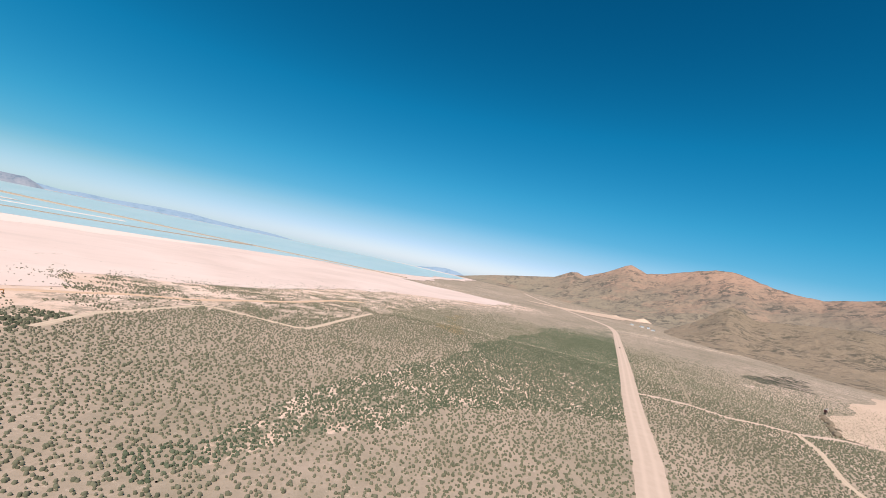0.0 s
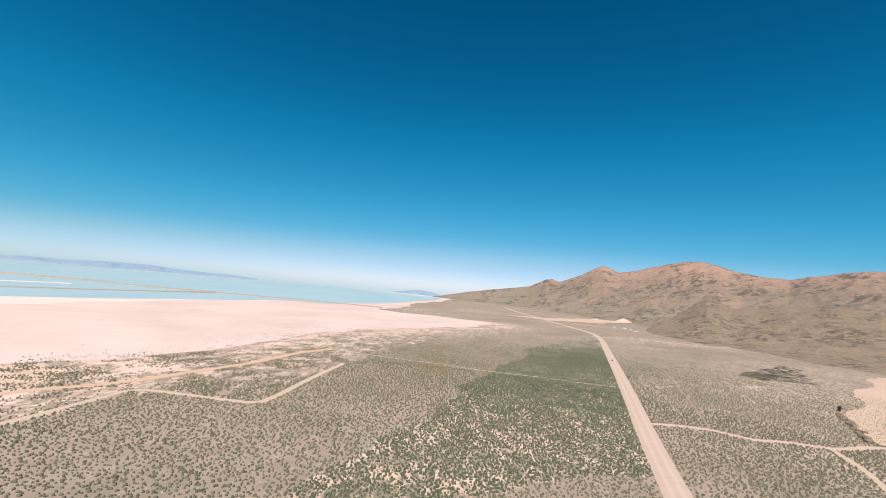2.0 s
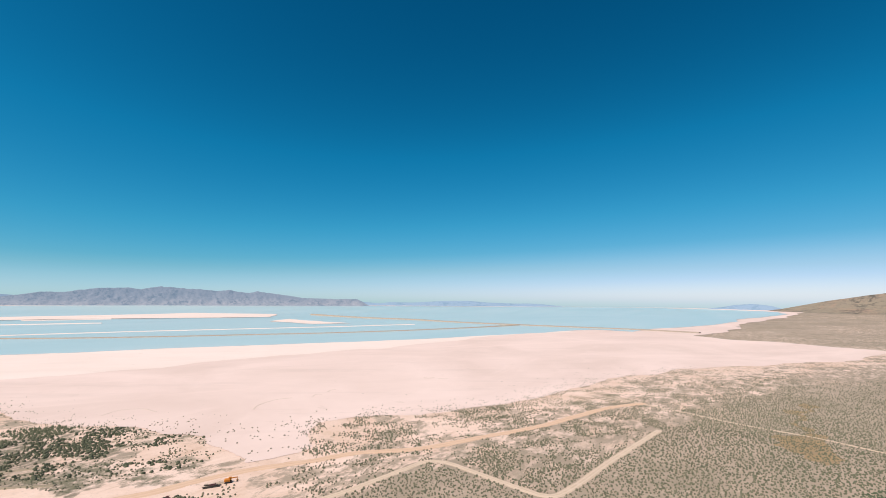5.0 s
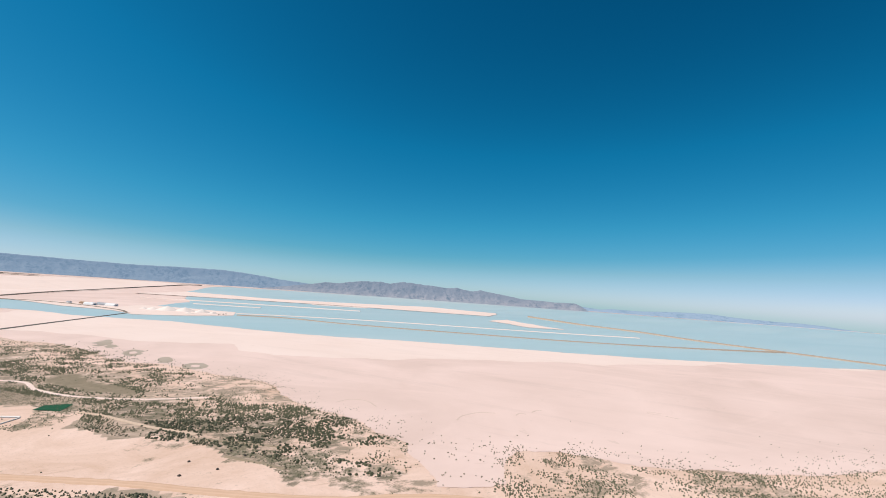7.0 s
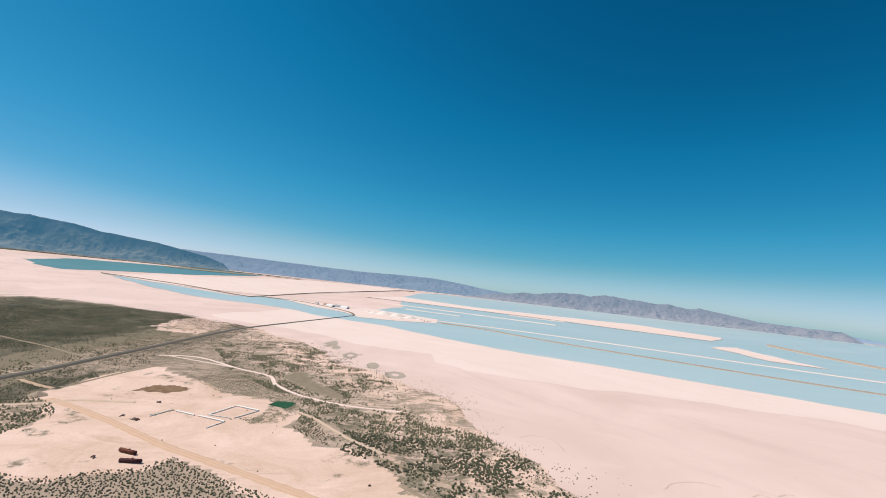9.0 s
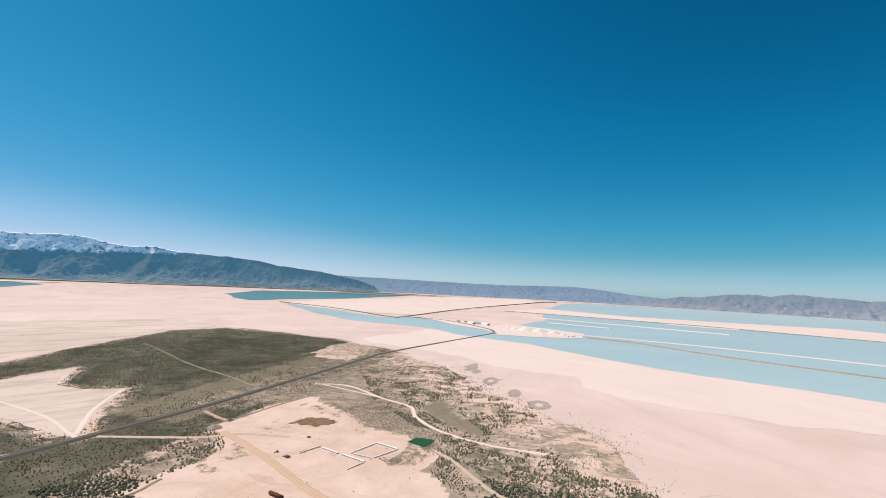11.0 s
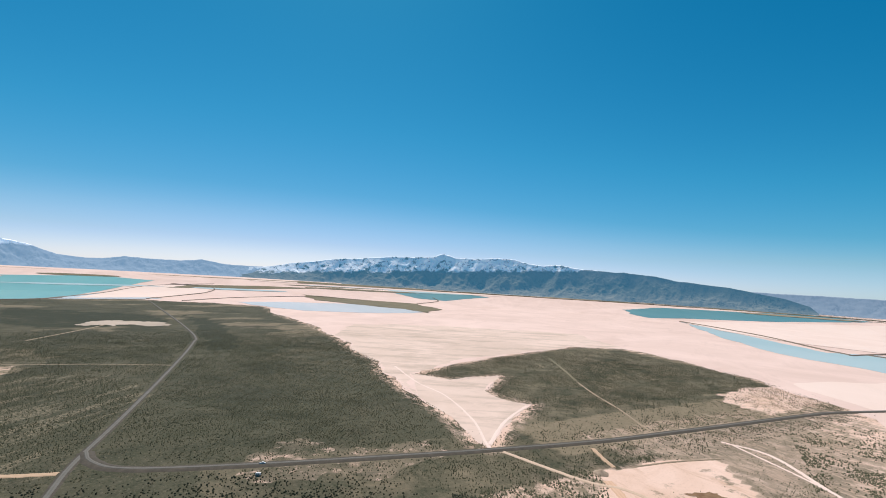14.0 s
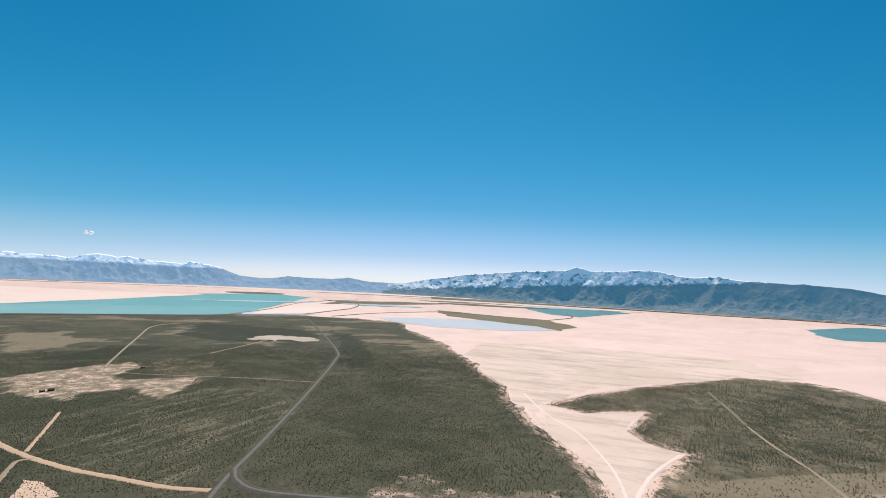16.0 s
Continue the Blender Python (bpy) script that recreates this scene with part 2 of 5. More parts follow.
def rock_material(name, low, mid, high, z0, z1, haze=(0, 0, 0), haze_strength=0.0, snow=None, scale=0.004):
    m = Mat(name, 0.95)
    n = m.noise(scale, 8, 0.65)
    z = m.math("ADD", m.axis(2), m.math("MULTIPLY", m.math("SUBTRACT", n, 0.5), (z1 - z0) * 0.9))
    c = m.mix(m.step(z, z0, (z0 + z1) / 2), low, mid)
    c = m.mix(m.step(z, (z0 + z1) / 2, z1), c, high)
    c = m.mix(m.step(m.noise(scale * 0.8, 7, 0.7, 0.8), 0.5, 0.6, 0.0, 0.5), c, high)
    # dark outcrops, their colour spread wider to stand in for the slopes' self-shade
    ledge = m.math("MULTIPLY", m.step(m.noise(scale * 1.1, 4, 0.6), 0.44, 0.58), m.step(m.noise(scale * 4.5, 8, 0.76, 0.3), 0.49, 0.55, 0.0, 0.9))
    c = m.mix(ledge, c, (0.36 * mid[0], 0.42 * mid[1], 0.46 * mid[2]))
    c = m.mix(m.step(m.noise(scale * 9, 6, 0.8), 0.50, 0.62, 0.0, 0.5), c, tuple(0.6 * k for k in mid))
    if snow:
        up = m.n.new("ShaderNodeSeparateXYZ")
        m.l.new(m.n["Geometry"].outputs["Normal"], up.inputs[0])
        line = m.math("ADD", m.axis(2), m.math("MULTIPLY", m.axis(0), snow[2]))
        s = m.math("MULTIPLY", m.step(m.math("ADD", line, m.math("MULTIPLY", m.noise(0.010, 5, 0.66, 0.4), snow[1])), snow[0], snow[0] + 16), m.step(up.outputs[2], 0.15, 0.42, 0.25, 1.0))
        s = m.math("MULTIPLY", s, m.step(m.noise(0.018, 6, 0.64, 0.7), 0.39, 0.47))
        c = m.mix(s, c, (0.85, 0.85, 0.88))
    m.color(c).bump(m.noise(scale * 4, 8, 0.7), 0.12 if haze_strength > 0.3 else 0.8, 16.0)
    # air haze over distance, put into the rock as its own glow
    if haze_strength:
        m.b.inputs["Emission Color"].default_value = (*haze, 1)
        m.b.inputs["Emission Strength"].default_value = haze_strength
    return m.m


SOIL = soil_material()
SALT = salt_material("salt_flat_crust", (0.755, 0.575, 0.515), (0.655, 0.49, 0.43))
CRUST = salt_material("fresh_salt_crust", (0.79, 0.635, 0.57), (0.74, 0.58, 0.51), 0.8)
SALT_WET = salt_material("damp_salt_mud", (0.50, 0.41, 0.34), (0.36, 0.30, 0.235))
SAND = salt_material("bare_tan_sand", (0.66, 0.475, 0.365), (0.57, 0.40, 0.30))
POND = water_material("pale_brine", (0.42, 0.54, 0.55), (0.485, 0.58, 0.585))
POND_DEEP = water_material("deep_brine", (0.10, 0.25, 0.28), (0.15, 0.31, 0.33))
TEAL = water_material("teal_brine", (0.165, 0.385, 0.385), (0.205, 0.43, 0.415))
ALGAE = plain_material("green_pond_water", (0.008, 0.072, 0.030), (0.012, 0.085, 0.036), 0.05, 0.75, 0.0, 0.02)
GRAVEL = road_material("pale_gravel", (0.53, 0.385, 0.305), (0.59, 0.435, 0.35))
TRACK = road_material("dirt_track", (0.50, 0.37, 0.27), (0.60, 0.455, 0.35))
ORANGE = road_material("orange_dirt", (0.42, 0.29, 0.19), (0.52, 0.37, 0.26))
YARD_TRACK = road_material("packed_orange_sand", (0.57, 0.37, 0.255), (0.62, 0.42, 0.30))
ASPHALT = road_material("worn_asphalt", (0.115, 0.11, 0.098), (0.155, 0.147, 0.132))
BALLAST = plain_material("dark_embankment_rock", (0.060, 0.054, 0.043), (0.10, 0.085, 0.068), 0.15)
DYKE = plain_material("dyke_earth", (0.32, 0.245, 0.185), (0.44, 0.35, 0.28), 0.1)
DARK_DYKE = plain_material("dark_dyke_earth", (0.15, 0.12, 0.095), (0.23, 0.185, 0.145), 0.1)
GREEN_SHRUB = shrub_material("rabbitbrush_leaves", (0.062, 0.078, 0.045), (0.13, 0.138, 0.088), (0.085, 0.105, 0.062))
SHRUB = shrub_material("sagebrush_leaves", (0.105, 0.102, 0.066), (0.20, 0.18, 0.122), (0.115, 0.122, 0.072))
SALTBUSH = shrub_material("saltbush_leaves", (0.060, 0.066, 0.040), (0.135, 0.130, 0.084), (0.070, 0.080, 0.046))
# shrub green darkened by colour for the self-shade of backlit northern shrubs
DARK_SHRUB = shrub_material("shaded_greasewood_leaves", (0.030, 0.036, 0.020), (0.070, 0.072, 0.043), (0.040, 0.047, 0.026))
POND_PALE = water_material("milky_brine", (0.55, 0.58, 0.60), (0.62, 0.62, 0.64))
MARSH = plain_material("marsh_mud", (0.13, 0.12, 0.075), (0.20, 0.17, 0.11), 0.01)
RUSTY = plain_material("rusty_soil", (0.16, 0.085, 0.045), (0.30, 0.20, 0.12), 0.12)
DUSTY = plain_material("dusty_scrub_soil", (0.27, 0.215, 0.15), (0.36, 0.28, 0.20), 0.06)
TANWEED = plain_material("orange_weeds", (0.34, 0.22, 0.11), (0.27, 0.20, 0.13), 0.1)
MUDFLAT = salt_material("dried_mud_flat", (0.72, 0.56, 0.485), (0.60, 0.465, 0.39), 1.0, 0.42)
SCUFF = plain_material("scuffed_salt", (0.60, 0.455, 0.385), (0.64, 0.49, 0.415), 0.2)
# ---------------------------------------------------------------- plan helpers
from mathutils.geometry import delaunay_2d_cdt

HOME = np.array([-60.0, 120.0])
TABLE = np.array([(h, x, y, z) for t, x, y, z, h, p, r in PATH if t in (1, 3, 4, 6.3, 8, 10.3, 12.5, 13.5, 14.5, 16)]
                 + [(225.0, -167.2, 137.9, 195.8), (300.0, 1.0, 22.0, 77.0)])
NEAR, SPAN = 3500.0, 1300.0


def outlook(az):
    return [np.interp(az % 360, TABLE[:, 0], TABLE[:, k], period=360) for k in (1, 2, 3)]


def dip(az):
    """How far below the level the far shore lies, as a slope, by heading."""
    return np.interp(np.asarray(az) % 360, [0, 30, 60, 100, 150, 175, 195, 225, 300], [0.012, 0.015, 0.015, 0.015, 0.015, 0.0135, 0.011, 0.010, 0.012], period=360)


def land(x, y, lift=0.0):
    """World places of plan points: the far country is drawn in and rises towards the far shore."""
    x, y = np.asarray(x, float), np.asarray(y, float)
    az = np.degrees(np.arctan2(-(x - HOME[0]), y - HOME[1]))
    cx, cy, h = outlook(az)
    d = np.hypot(x - cx, y - cy) + 1e-6
    near = np.where(d < NEAR, d, NEAR + SPAN * (1 - NEAR / np.maximum(d, NEAR)))
    k, down, rim = near / d, h / d, dip(az)
    turn = rim + 0.006
    down = np.where(down > turn, down, rim + 0.006 * down / turn)
    return np.stack([cx + (x - cx) * k, cy + (y - cy) * k, np.where(d < NEAR, h - d * down, h - near * down) + lift * (1 + 3 * np.clip((d - 1500) / 1500, 0, 1))], -1)


def inside(poly, x, y):
    poly, hit = np.asarray(poly, float), np.zeros(np.shape(x), bool)
    for (x0, y0), (x1, y1) in zip(poly, np.roll(poly, -1, 0)):
        if y0 != y1:
            hit ^= ((y0 > y) != (y1 > y)) & (x < (x1 - x0) * (y - y0) / (y1 - y0) + x0)
    return hit


def waves(x, y, size, seed=0):
    """Smooth random swells in about -1..1 over the plan."""
    out, a = 0, math.radians(17 + 31 * seed)
    for k in range(4):
        s = size / 2.1 ** k * 0.5
        u, v = (x * math.cos(a + k) + y * math.sin(a + k)) / s, (y * math.cos(a + k) - x * math.sin(a + k)) / s
        i, j = np.floor(u).astype(np.int64), np.floor(v).astype(np.int64)
        fu, fv = u - i, v - j
        fu, fv = fu * fu * (3 - 2 * fu), fv * fv * (3 - 2 * fv)

        def lattice(p, q):
            n = (p * 374761393 + q * 668265263 + (seed * 4 + k) * 974634777) & 0xFFFFFFFF
            n = ((n ^ (n >> 13)) * 1274126177) & 0xFFFFFFFF
            return ((n ^ (n >> 16)) & 0xFFFF) / 32767.5 - 1

        low = lattice(i, j) * (1 - fu) + lattice(i + 1, j) * fu
        high = lattice(i, j + 1) * (1 - fu) + lattice(i + 1, j + 1) * fu
        out = out + (low * (1 - fv) + high * fv) / 1.8 ** k
    return out / 1.25


def wobble(x, y, amount, size, seed=0):
    return x + amount * waves(x, y, size, seed), y + amount * waves(x, y, size, seed + 50)


def smooth(points, step=12.0):
    """A rounded line through plan points."""
    p = np.asarray(points, float)
    q = np.vstack([2 * p[0] - p[1], p, 2 * p[-1] - p[-2]])
    out = []
    for a, b, c, d in zip(q, q[1:], q[2:], q[3:]):
        n = int(max(2, min(60, np.linalg.norm(c - b) / step)))
        for t in np.linspace(0, 1, n, endpoint=False):
            out.append(0.5 * ((2 * b) + (c - a) * t + (2 * a - 5 * b + 4 * c - d) * t * t + (3 * b - a - 3 * c + d) * t ** 3))
    return np.array(out + [p[-1]])


def ragged(poly, rough=0.08, rounds=4, seed=1, least=6.0):
    """An outline broken up the way a shore or a scrape is."""
    rng, p = np.random.RandomState(seed), [np.array(q, float) for q in poly]
    for _ in range(rounds):
        out = []
        for a, b in zip(p, p[1:] + p[:1]):
            out.append(a)
            d = b - a
            n = math.hypot(*d)
            if n > least:
                out.append((a + b) / 2 + np.array([-d[1], d[0]]) / n * min(n * rough, 30.0) * rng.uniform(-1, 1))
        p = out
    return np.array(p)


def mesh_object(name, verts, faces, material, parent=None, flat=False):
    me = bpy.data.meshes.new(name)
    me.from_pydata([tuple(v) for v in verts], [], [tuple(f) for f in faces])
    me.materials.append(material)
    if not flat:
        me.polygons.foreach_set("use_smooth", [True] * len(me.polygons))
    me.update()
    ob = new(name, me)
    ob.parent = parent
    return ob


def patch(name, poly, material, lift, label, category, rough=0.08, rounds=4, seed=1):
    """A thin sheet over the ground inside an outline, tessellated so that it follows the land."""
    rough_line = ragged(poly, rough, rounds, seed) if rough else np.array(poly, float)
    outline = []
    for a, b in zip(rough_line, np.roll(rough_line, -1, 0)):
        far = min(np.hypot(*(a - HOME)), np.hypot(*(b - HOME)))
        k = int(np.clip(np.hypot(*(b - a)) / max(150.0, 0.06 * far), 1, 60))
        outline += [a + (b - a) * t / k for t in range(k)]
    outline = np.array(outline)
    n = len(outline)
    ring, turn = np.meshgrid([800, 1200, 1490, 1750, 2000, 2300, 2600, 3000, 3250, 3500, 3600, 3720, 3850, 4000, 4200, 4450, 4750, 5100, 5500, 6000, 6700, 7600, 9000, 11000, 14000, 19000, 27000], np.radians(np.arange(0, 360, 2.5)))
    gx, gy = (HOME[0] - ring * np.sin(turn)).ravel(), (HOME[1] + ring * np.cos(turn)).ravel()
    within = inside(outline, gx, gy)
    dots = np.vstack([outline, np.stack([gx[within], gy[within]], 1)])
    points, _, tris, *_ = delaunay_2d_cdt([Vector(q) for q in dots], [(i, (i + 1) % n) for i in range(n)], [list(range(n))], 1, 0.01)
    bm = bmesh.new()
    corners = [bm.verts.new((q[0], q[1], 0)) for q in points]
    for t in tris:
        bm.faces.new([corners[i] for i in t])
    for v in [v for v in bm.verts if not v.link_faces]:
        bm.verts.remove(v)
    bm.normal_update()
    for f in bm.faces:
        if f.normal.z < 0:
            f.normal_flip()
    xy = np.array([v.co[:2] for v in bm.verts])
    for v, c in zip(bm.verts, land(xy[:, 0], xy[:, 1], lift)):
        v.co = c
    me = bpy.data.meshes.new(name)
    bm.to_mesh(me)
    bm.free()
    me.materials.append(material)
    return tagged(new(name, me), label, category, kind="structure")


def ribbon(name, points, width, material, label, category, top=0.3, slope=1.0, wander=0.0, step=10.0, seed=3, taper=None):
    """A road, track or dyke along a line: a crown, two edges and two shoulders that run out below the ground."""
    c = smooth(points, step)
    d = np.gradient(c, axis=0)
    d /= np.linalg.norm(d, axis=1)[:, None] + 1e-9
    side = np.stack([-d[:, 1], d[:, 0]], 1)
    rng = np.random.RandomState(seed)
    w = np.full(len(c), float(width)) if taper is None else np.linspace(width, taper, len(c))
    rows = []
    for k, z in ((-1, None), (-0.85, 0), (-0.42, 1), (0, 1), (0.42, 1), (0.85, 0), (1, None)):
        off = k * w / 2 * (1 + wander * (rng.rand(len(c)) - 0.5) * abs(k))
        if z is None:
            off = off + math.copysign(slope, k)
        xy = c + side * off[:, None]
        rows.append(land(xy[:, 0], xy[:, 1], -0.4 if z is None else top + 0.06 * z))
    n, v = len(c), np.concatenate(rows)
    f = [(r * n + i, (r + 1) * n + i, (r + 1) * n + i + 1, r * n + i + 1) for r in range(6) for i in range(n - 1)]
    ob = mesh_object(name, v, [q[::-1] for q in f], material)
    at = ob.data.attributes.new("across", "FLOAT", "POINT")
    at.data.foreach_set("value", np.repeat([-1, -0.85, -0.42, 0, 0.42, 0.85, 1], n))
    return tagged(ob, label, category, kind="structure")


# ---------------------------------------------------------------- plan
SHORE = [(252, 1364), (68, 1076), (-83, 900), (-154, 755), (-181, 623), (-205, 543), (-236, 482), (-277, 440), (-311, 385),
         (-290, 358), (-264, 340), (-277, 296), (-327, 303), (-356, 312), (-422, 295), (-475, 265), (-540, 245), (-612, 236),
         (-680, 178), (-765, 90), (-858, 40), (-940, -14), (-1084, -141), (-1235, -388), (-1291, -601), (-1300, -806),
         (-1149, -868), (-924, -798), (-800, -757), (-625, -687), (-511, -620), (-554, -557), (-671, -564), (-571, -470),
         (-567, -416), (-594, -376), (-484, -298), (-435, -251), (-429, -267), (-447, -362), (-447, -468), (-456, -651)]
SHORE_NORTH = [(-489, -757), (-480, -893), (-498, -1165), (-485, -1530), (-434, -1862), (-440, -2300), (-190, -2560), (10, -2594), (160, -2700),
               (900, -3000), (1900, -3300)]
SHORE_EAST = [(310, 4002), (8, 2314), (-113, 1637), (-29, 1550), (104, 1521), (262, 1421)]
FAR_RIM = [(9000, -9000), (4000, -30000), (-14000, -32000), (-34000, -15000), (-40000, 5000), (-32000, 25000), (-15000, 36000), (-500, 40000), (2600, 38000), (1200, 12000)]
SALT_OUTLINE = SHORE + SHORE_NORTH + FAR_RIM + SHORE_EAST
GREEN = [(518, 1234), (440, 1160), (217, 806), (97, 551), (17, 362), (-30, 262), (-52, 200), (-64, 143), (-86, 124), (-60, 115), (-44, 142), (-21, 172), (16, 229), (64, 264), (129, 275), (150, 317), (233, 519)]
GREEN_HOT = [(491, 1171), (345, 937), (159, 593), (88, 446), (111, 415), (147, 394), (156, 341), (233, 519)]
YARD = [(-345, -35), (-361, -110), (-400, -108), (-448, -102), (-478, -125), (-508, -172), (-571, -156), (-657, -140), (-624, -82), (-590, -50), (-562, -20), (-549, 34), (-505, 82),
        (-468, 82), (-440, 110), (-390, 180), (-350, 215), (-290, 270), (-262, 330), (-250, 318), (-262, 250), (-300, 180), (-325, 140), (-347, 98), (-361, 69), (-390, 20), (-368, 10), (-362, -10)]
PATCH_A = [(-560, 102), (-534, 159), (-484, 264), (-422, 295), (-366, 303), (-344, 321), (-366, 267), (-365, 235), (-390, 197), (-439, 142), (-490, 95)]
PATCH_B = [(-379, 183), (-357, 199), (-317, 217), (-318, 237), (-269, 260), (-272, 277), (-305, 284), (-327, 269), (-358, 233), (-374, 202)]
BELT = [(-300, 369), (-261, 414), (-221, 510), (-196, 698), (-99, 875), (40, 1040), (40, 800), (-70, 588), (-133, 497), (-199, 400), (-246, 343), (-260, 338)]
TAN_NORTH = [(456, -830), (409, -904), (362, -972), (319, -1012), (272, -943), (283, -851), (237, -815), (127, -839), (111, -732), (129, -662), (209, -732), (264, -692), (264, -650), (342, -693), (391, -732)]
PALE_NORTH = [(280, -983), (264, -1084), (139, -1025), (90, -885), (106, -760), (190, -800)]
PALE_ROADSIDE = [(-180, -255), (-192, -305), (-218, -350), (-252, -339), (-313, -292), (-378, -291), (-393, -250), (-300, -215)]
SALT_ROADSIDE = [(-935, -296), (-1068, -344), (-1178, -336), (-1190, -260), (-1072, -213), (-936, -214)]
WEEDS_POND = [(-476, 29), (-504, 46), (-529, 41), (-561, 61), (-538, 77), (-482, 73), (-469, 55)]
WEEDS_TRACK = [(-419, 159), (-408, 182), (-386, 206), (-373, 215), (-356, 252), (-322, 267), (-326, 214), (-342, 210), (-365, 184), (-377, 189), (-397, 169)]
TAN_PAN = [(-690, 17), (-684, 48), (-647, 68), (-589, 110), (-565, 114), (-594, 73), (-644, 25)]
LUSH = [[(-70, -1850), (-190, -1600), (-225, -1300), (-235, -1000), (-160, -900), (-150, -1100), (-130, -1400)], [(420, -1560), (480, -2050), (60, -1850), (-60, -1600), (60, -1420), (240, -1400)],
        [(520, -1000), (470, -1260), (330, -1250), (380, -1060)]]
ROW_FIELD = [(-40, -320), (-85, -560), (-60, -720), (60, -760), (190, -700), (230, -500), (120, -400)]
SAGE_PLAIN = [(-150, 120), (-185, 200), (-190, 225), (-197, 280), (-185, 340), (-170, 366), (-94, 355), (-80, 425), (-62, 526), (60, 560), (240, 500), (140, 100), (40, -20), (-110, 0)]
SHRUB_REACH = 850.0


def shore_distance(x, y):
    best = np.full(np.shape(x), 1e9)
    for (ax, ay), (bx, by) in zip(SHORE + SHORE_NORTH, (SHORE + SHORE_NORTH)[1:]):
        t = np.clip(((x - ax) * (bx - ax) + (y - ay) * (by - ay)) / ((bx - ax) ** 2 + (by - ay) ** 2), 0, 1)
        best = np.minimum(best, np.hypot(x - ax - t * (bx - ax), y - ay - t * (by - ay)))
    return best


def cover(x, y):
    """Bare, green, dense, flecked shares of the ground at plan points."""
    bx, by = wobble(x, y, 11, 90, 5)
    gx, gy = wobble(x, y, 16, 160, 9)
    bare = np.zeros_like(x)
    bare[inside(YARD, bx, by)] = 1.0
    for p in (PATCH_A, PATCH_B):
        bare[inside(p, bx, by)] = 0.25
    bare[inside(TAN_NORTH, bx, by)] = 0.42
    bare[inside(PALE_ROADSIDE, bx, by)] = 0.34
    bare[inside(SALT_ROADSIDE, bx, by)] = 0.85
    green = 0.30 * inside(GREEN, gx, gy) + 0.32 * inside(GREEN_HOT, gx, gy)
    north = np.clip((-y - 70) / 130, 0, 1)
    dense = north * np.clip(0.95 + 0.35 * waves(x, y, 420, 21), 0.55, 1)
    dense = dense * np.clip(1.3 - (-y - 1500) / 2500, 0.3, 1)
    dense = np.maximum(dense, 0.8 * inside([(478, 659), (691, 841), (707, 800), (557, 645), (499, 634)], gx, gy))
    dry = north * np.clip(-y - 900, 0, 400) / 400 * np.clip(2.2 * waves(x * 0.45, y, 330, 71) - 0.25, 0, 0.5)
    west = inside(PATCH_A, bx, by) | inside(PATCH_B, bx, by)
    dense = np.maximum(dense, 0.55 * west)
    dense = np.where((x < -600) & (y > -255), np.maximum(dense * 0.55, 0.34 * (shore_distance(x, y) > 90) * (y < 60)), dense)
    flecks = np.clip(0.28 + 0.6 * waves(x, y, 300, 33), 0, 1) * (1 - 0.96 * north)
    flecks = np.maximum(flecks, inside(BELT, bx, by) * 0.95)
    flecks = np.maximum(flecks, ((x < -560) & (y > -250)) * np.where(shore_distance(x, y) < 110, 0.8, 0.4))
    flecks = np.maximum(flecks, inside(GREEN, gx, gy) * np.clip((520 - y) / 150, 0, 1))
    bare = np.maximum(bare, 0.35 * inside(BELT, bx, by))
    bare = np.maximum(bare, 0.32 * inside(GREEN, gx, gy) * np.clip((460 - y) / 120, 0, 1))
    near = shore_distance(x, y)
    sandy = (x > -1100) & (y > -160)
    reach = np.where(sandy, 130.0, 14.0)
    bare = np.maximum(bare, np.clip(1.15 - near / reach, 0, 1) * np.clip(0.62 + 0.9 * waves(x, y, 55, 91), 0, 1))
    flecks = np.maximum(flecks, np.clip(1.6 - near / reach, 0, 1))
    dry = np.maximum(dry * 1.3, np.maximum(0.85 * inside(TAN_NORTH, bx, by), 0.5 * inside(PALE_NORTH, bx, by)))
    dry = np.maximum(dry, 0.9 * inside(TAN_PAN, bx, by))
    dry = np.maximum(dry, np.where((x < -500) & (y < -200), 0.48, 0) + np.where((x < -150) & (y < -90) & (y > -300), 0.45, 0))
    bare[inside(TAN_PAN, bx, by)] = 0.1
    flecks[inside(TAN_PAN, bx, by)] = 0.0
    plain = inside(SAGE_PLAIN, bx, by)
    bare, flecks = np.where(plain, 0.35 * bare * (green > 0.2), bare), np.where(plain & (green < 0.2), 0.12, flecks)
    weeds = np.zeros_like(x)
    for p in (WEEDS_POND, WEEDS_TRACK):
        weeds[inside(p, bx, by)] = 0.52
    weeds = np.maximum(weeds, 0.44 * west)
    weeds = np.maximum(weeds, np.clip(0.75 * waves(x, y, 60, 47), 0, 0.45) * inside(YARD, bx, by))
    lush = np.zeros_like(x)
    for p in LUSH:
        lush[inside(p, gx, gy)] = 0.7
    rows = 1.0 * inside(ROW_FIELD, bx, by)
    dry = np.maximum(dry, 0.75 * inside([(895, -1487), (762, -1608), (577, -1268), (641, -1106)], gx, gy))
    return bare, green, dense * (1 - bare), flecks, np.where(lush > 0, 0, dry), weeds, lush, rows


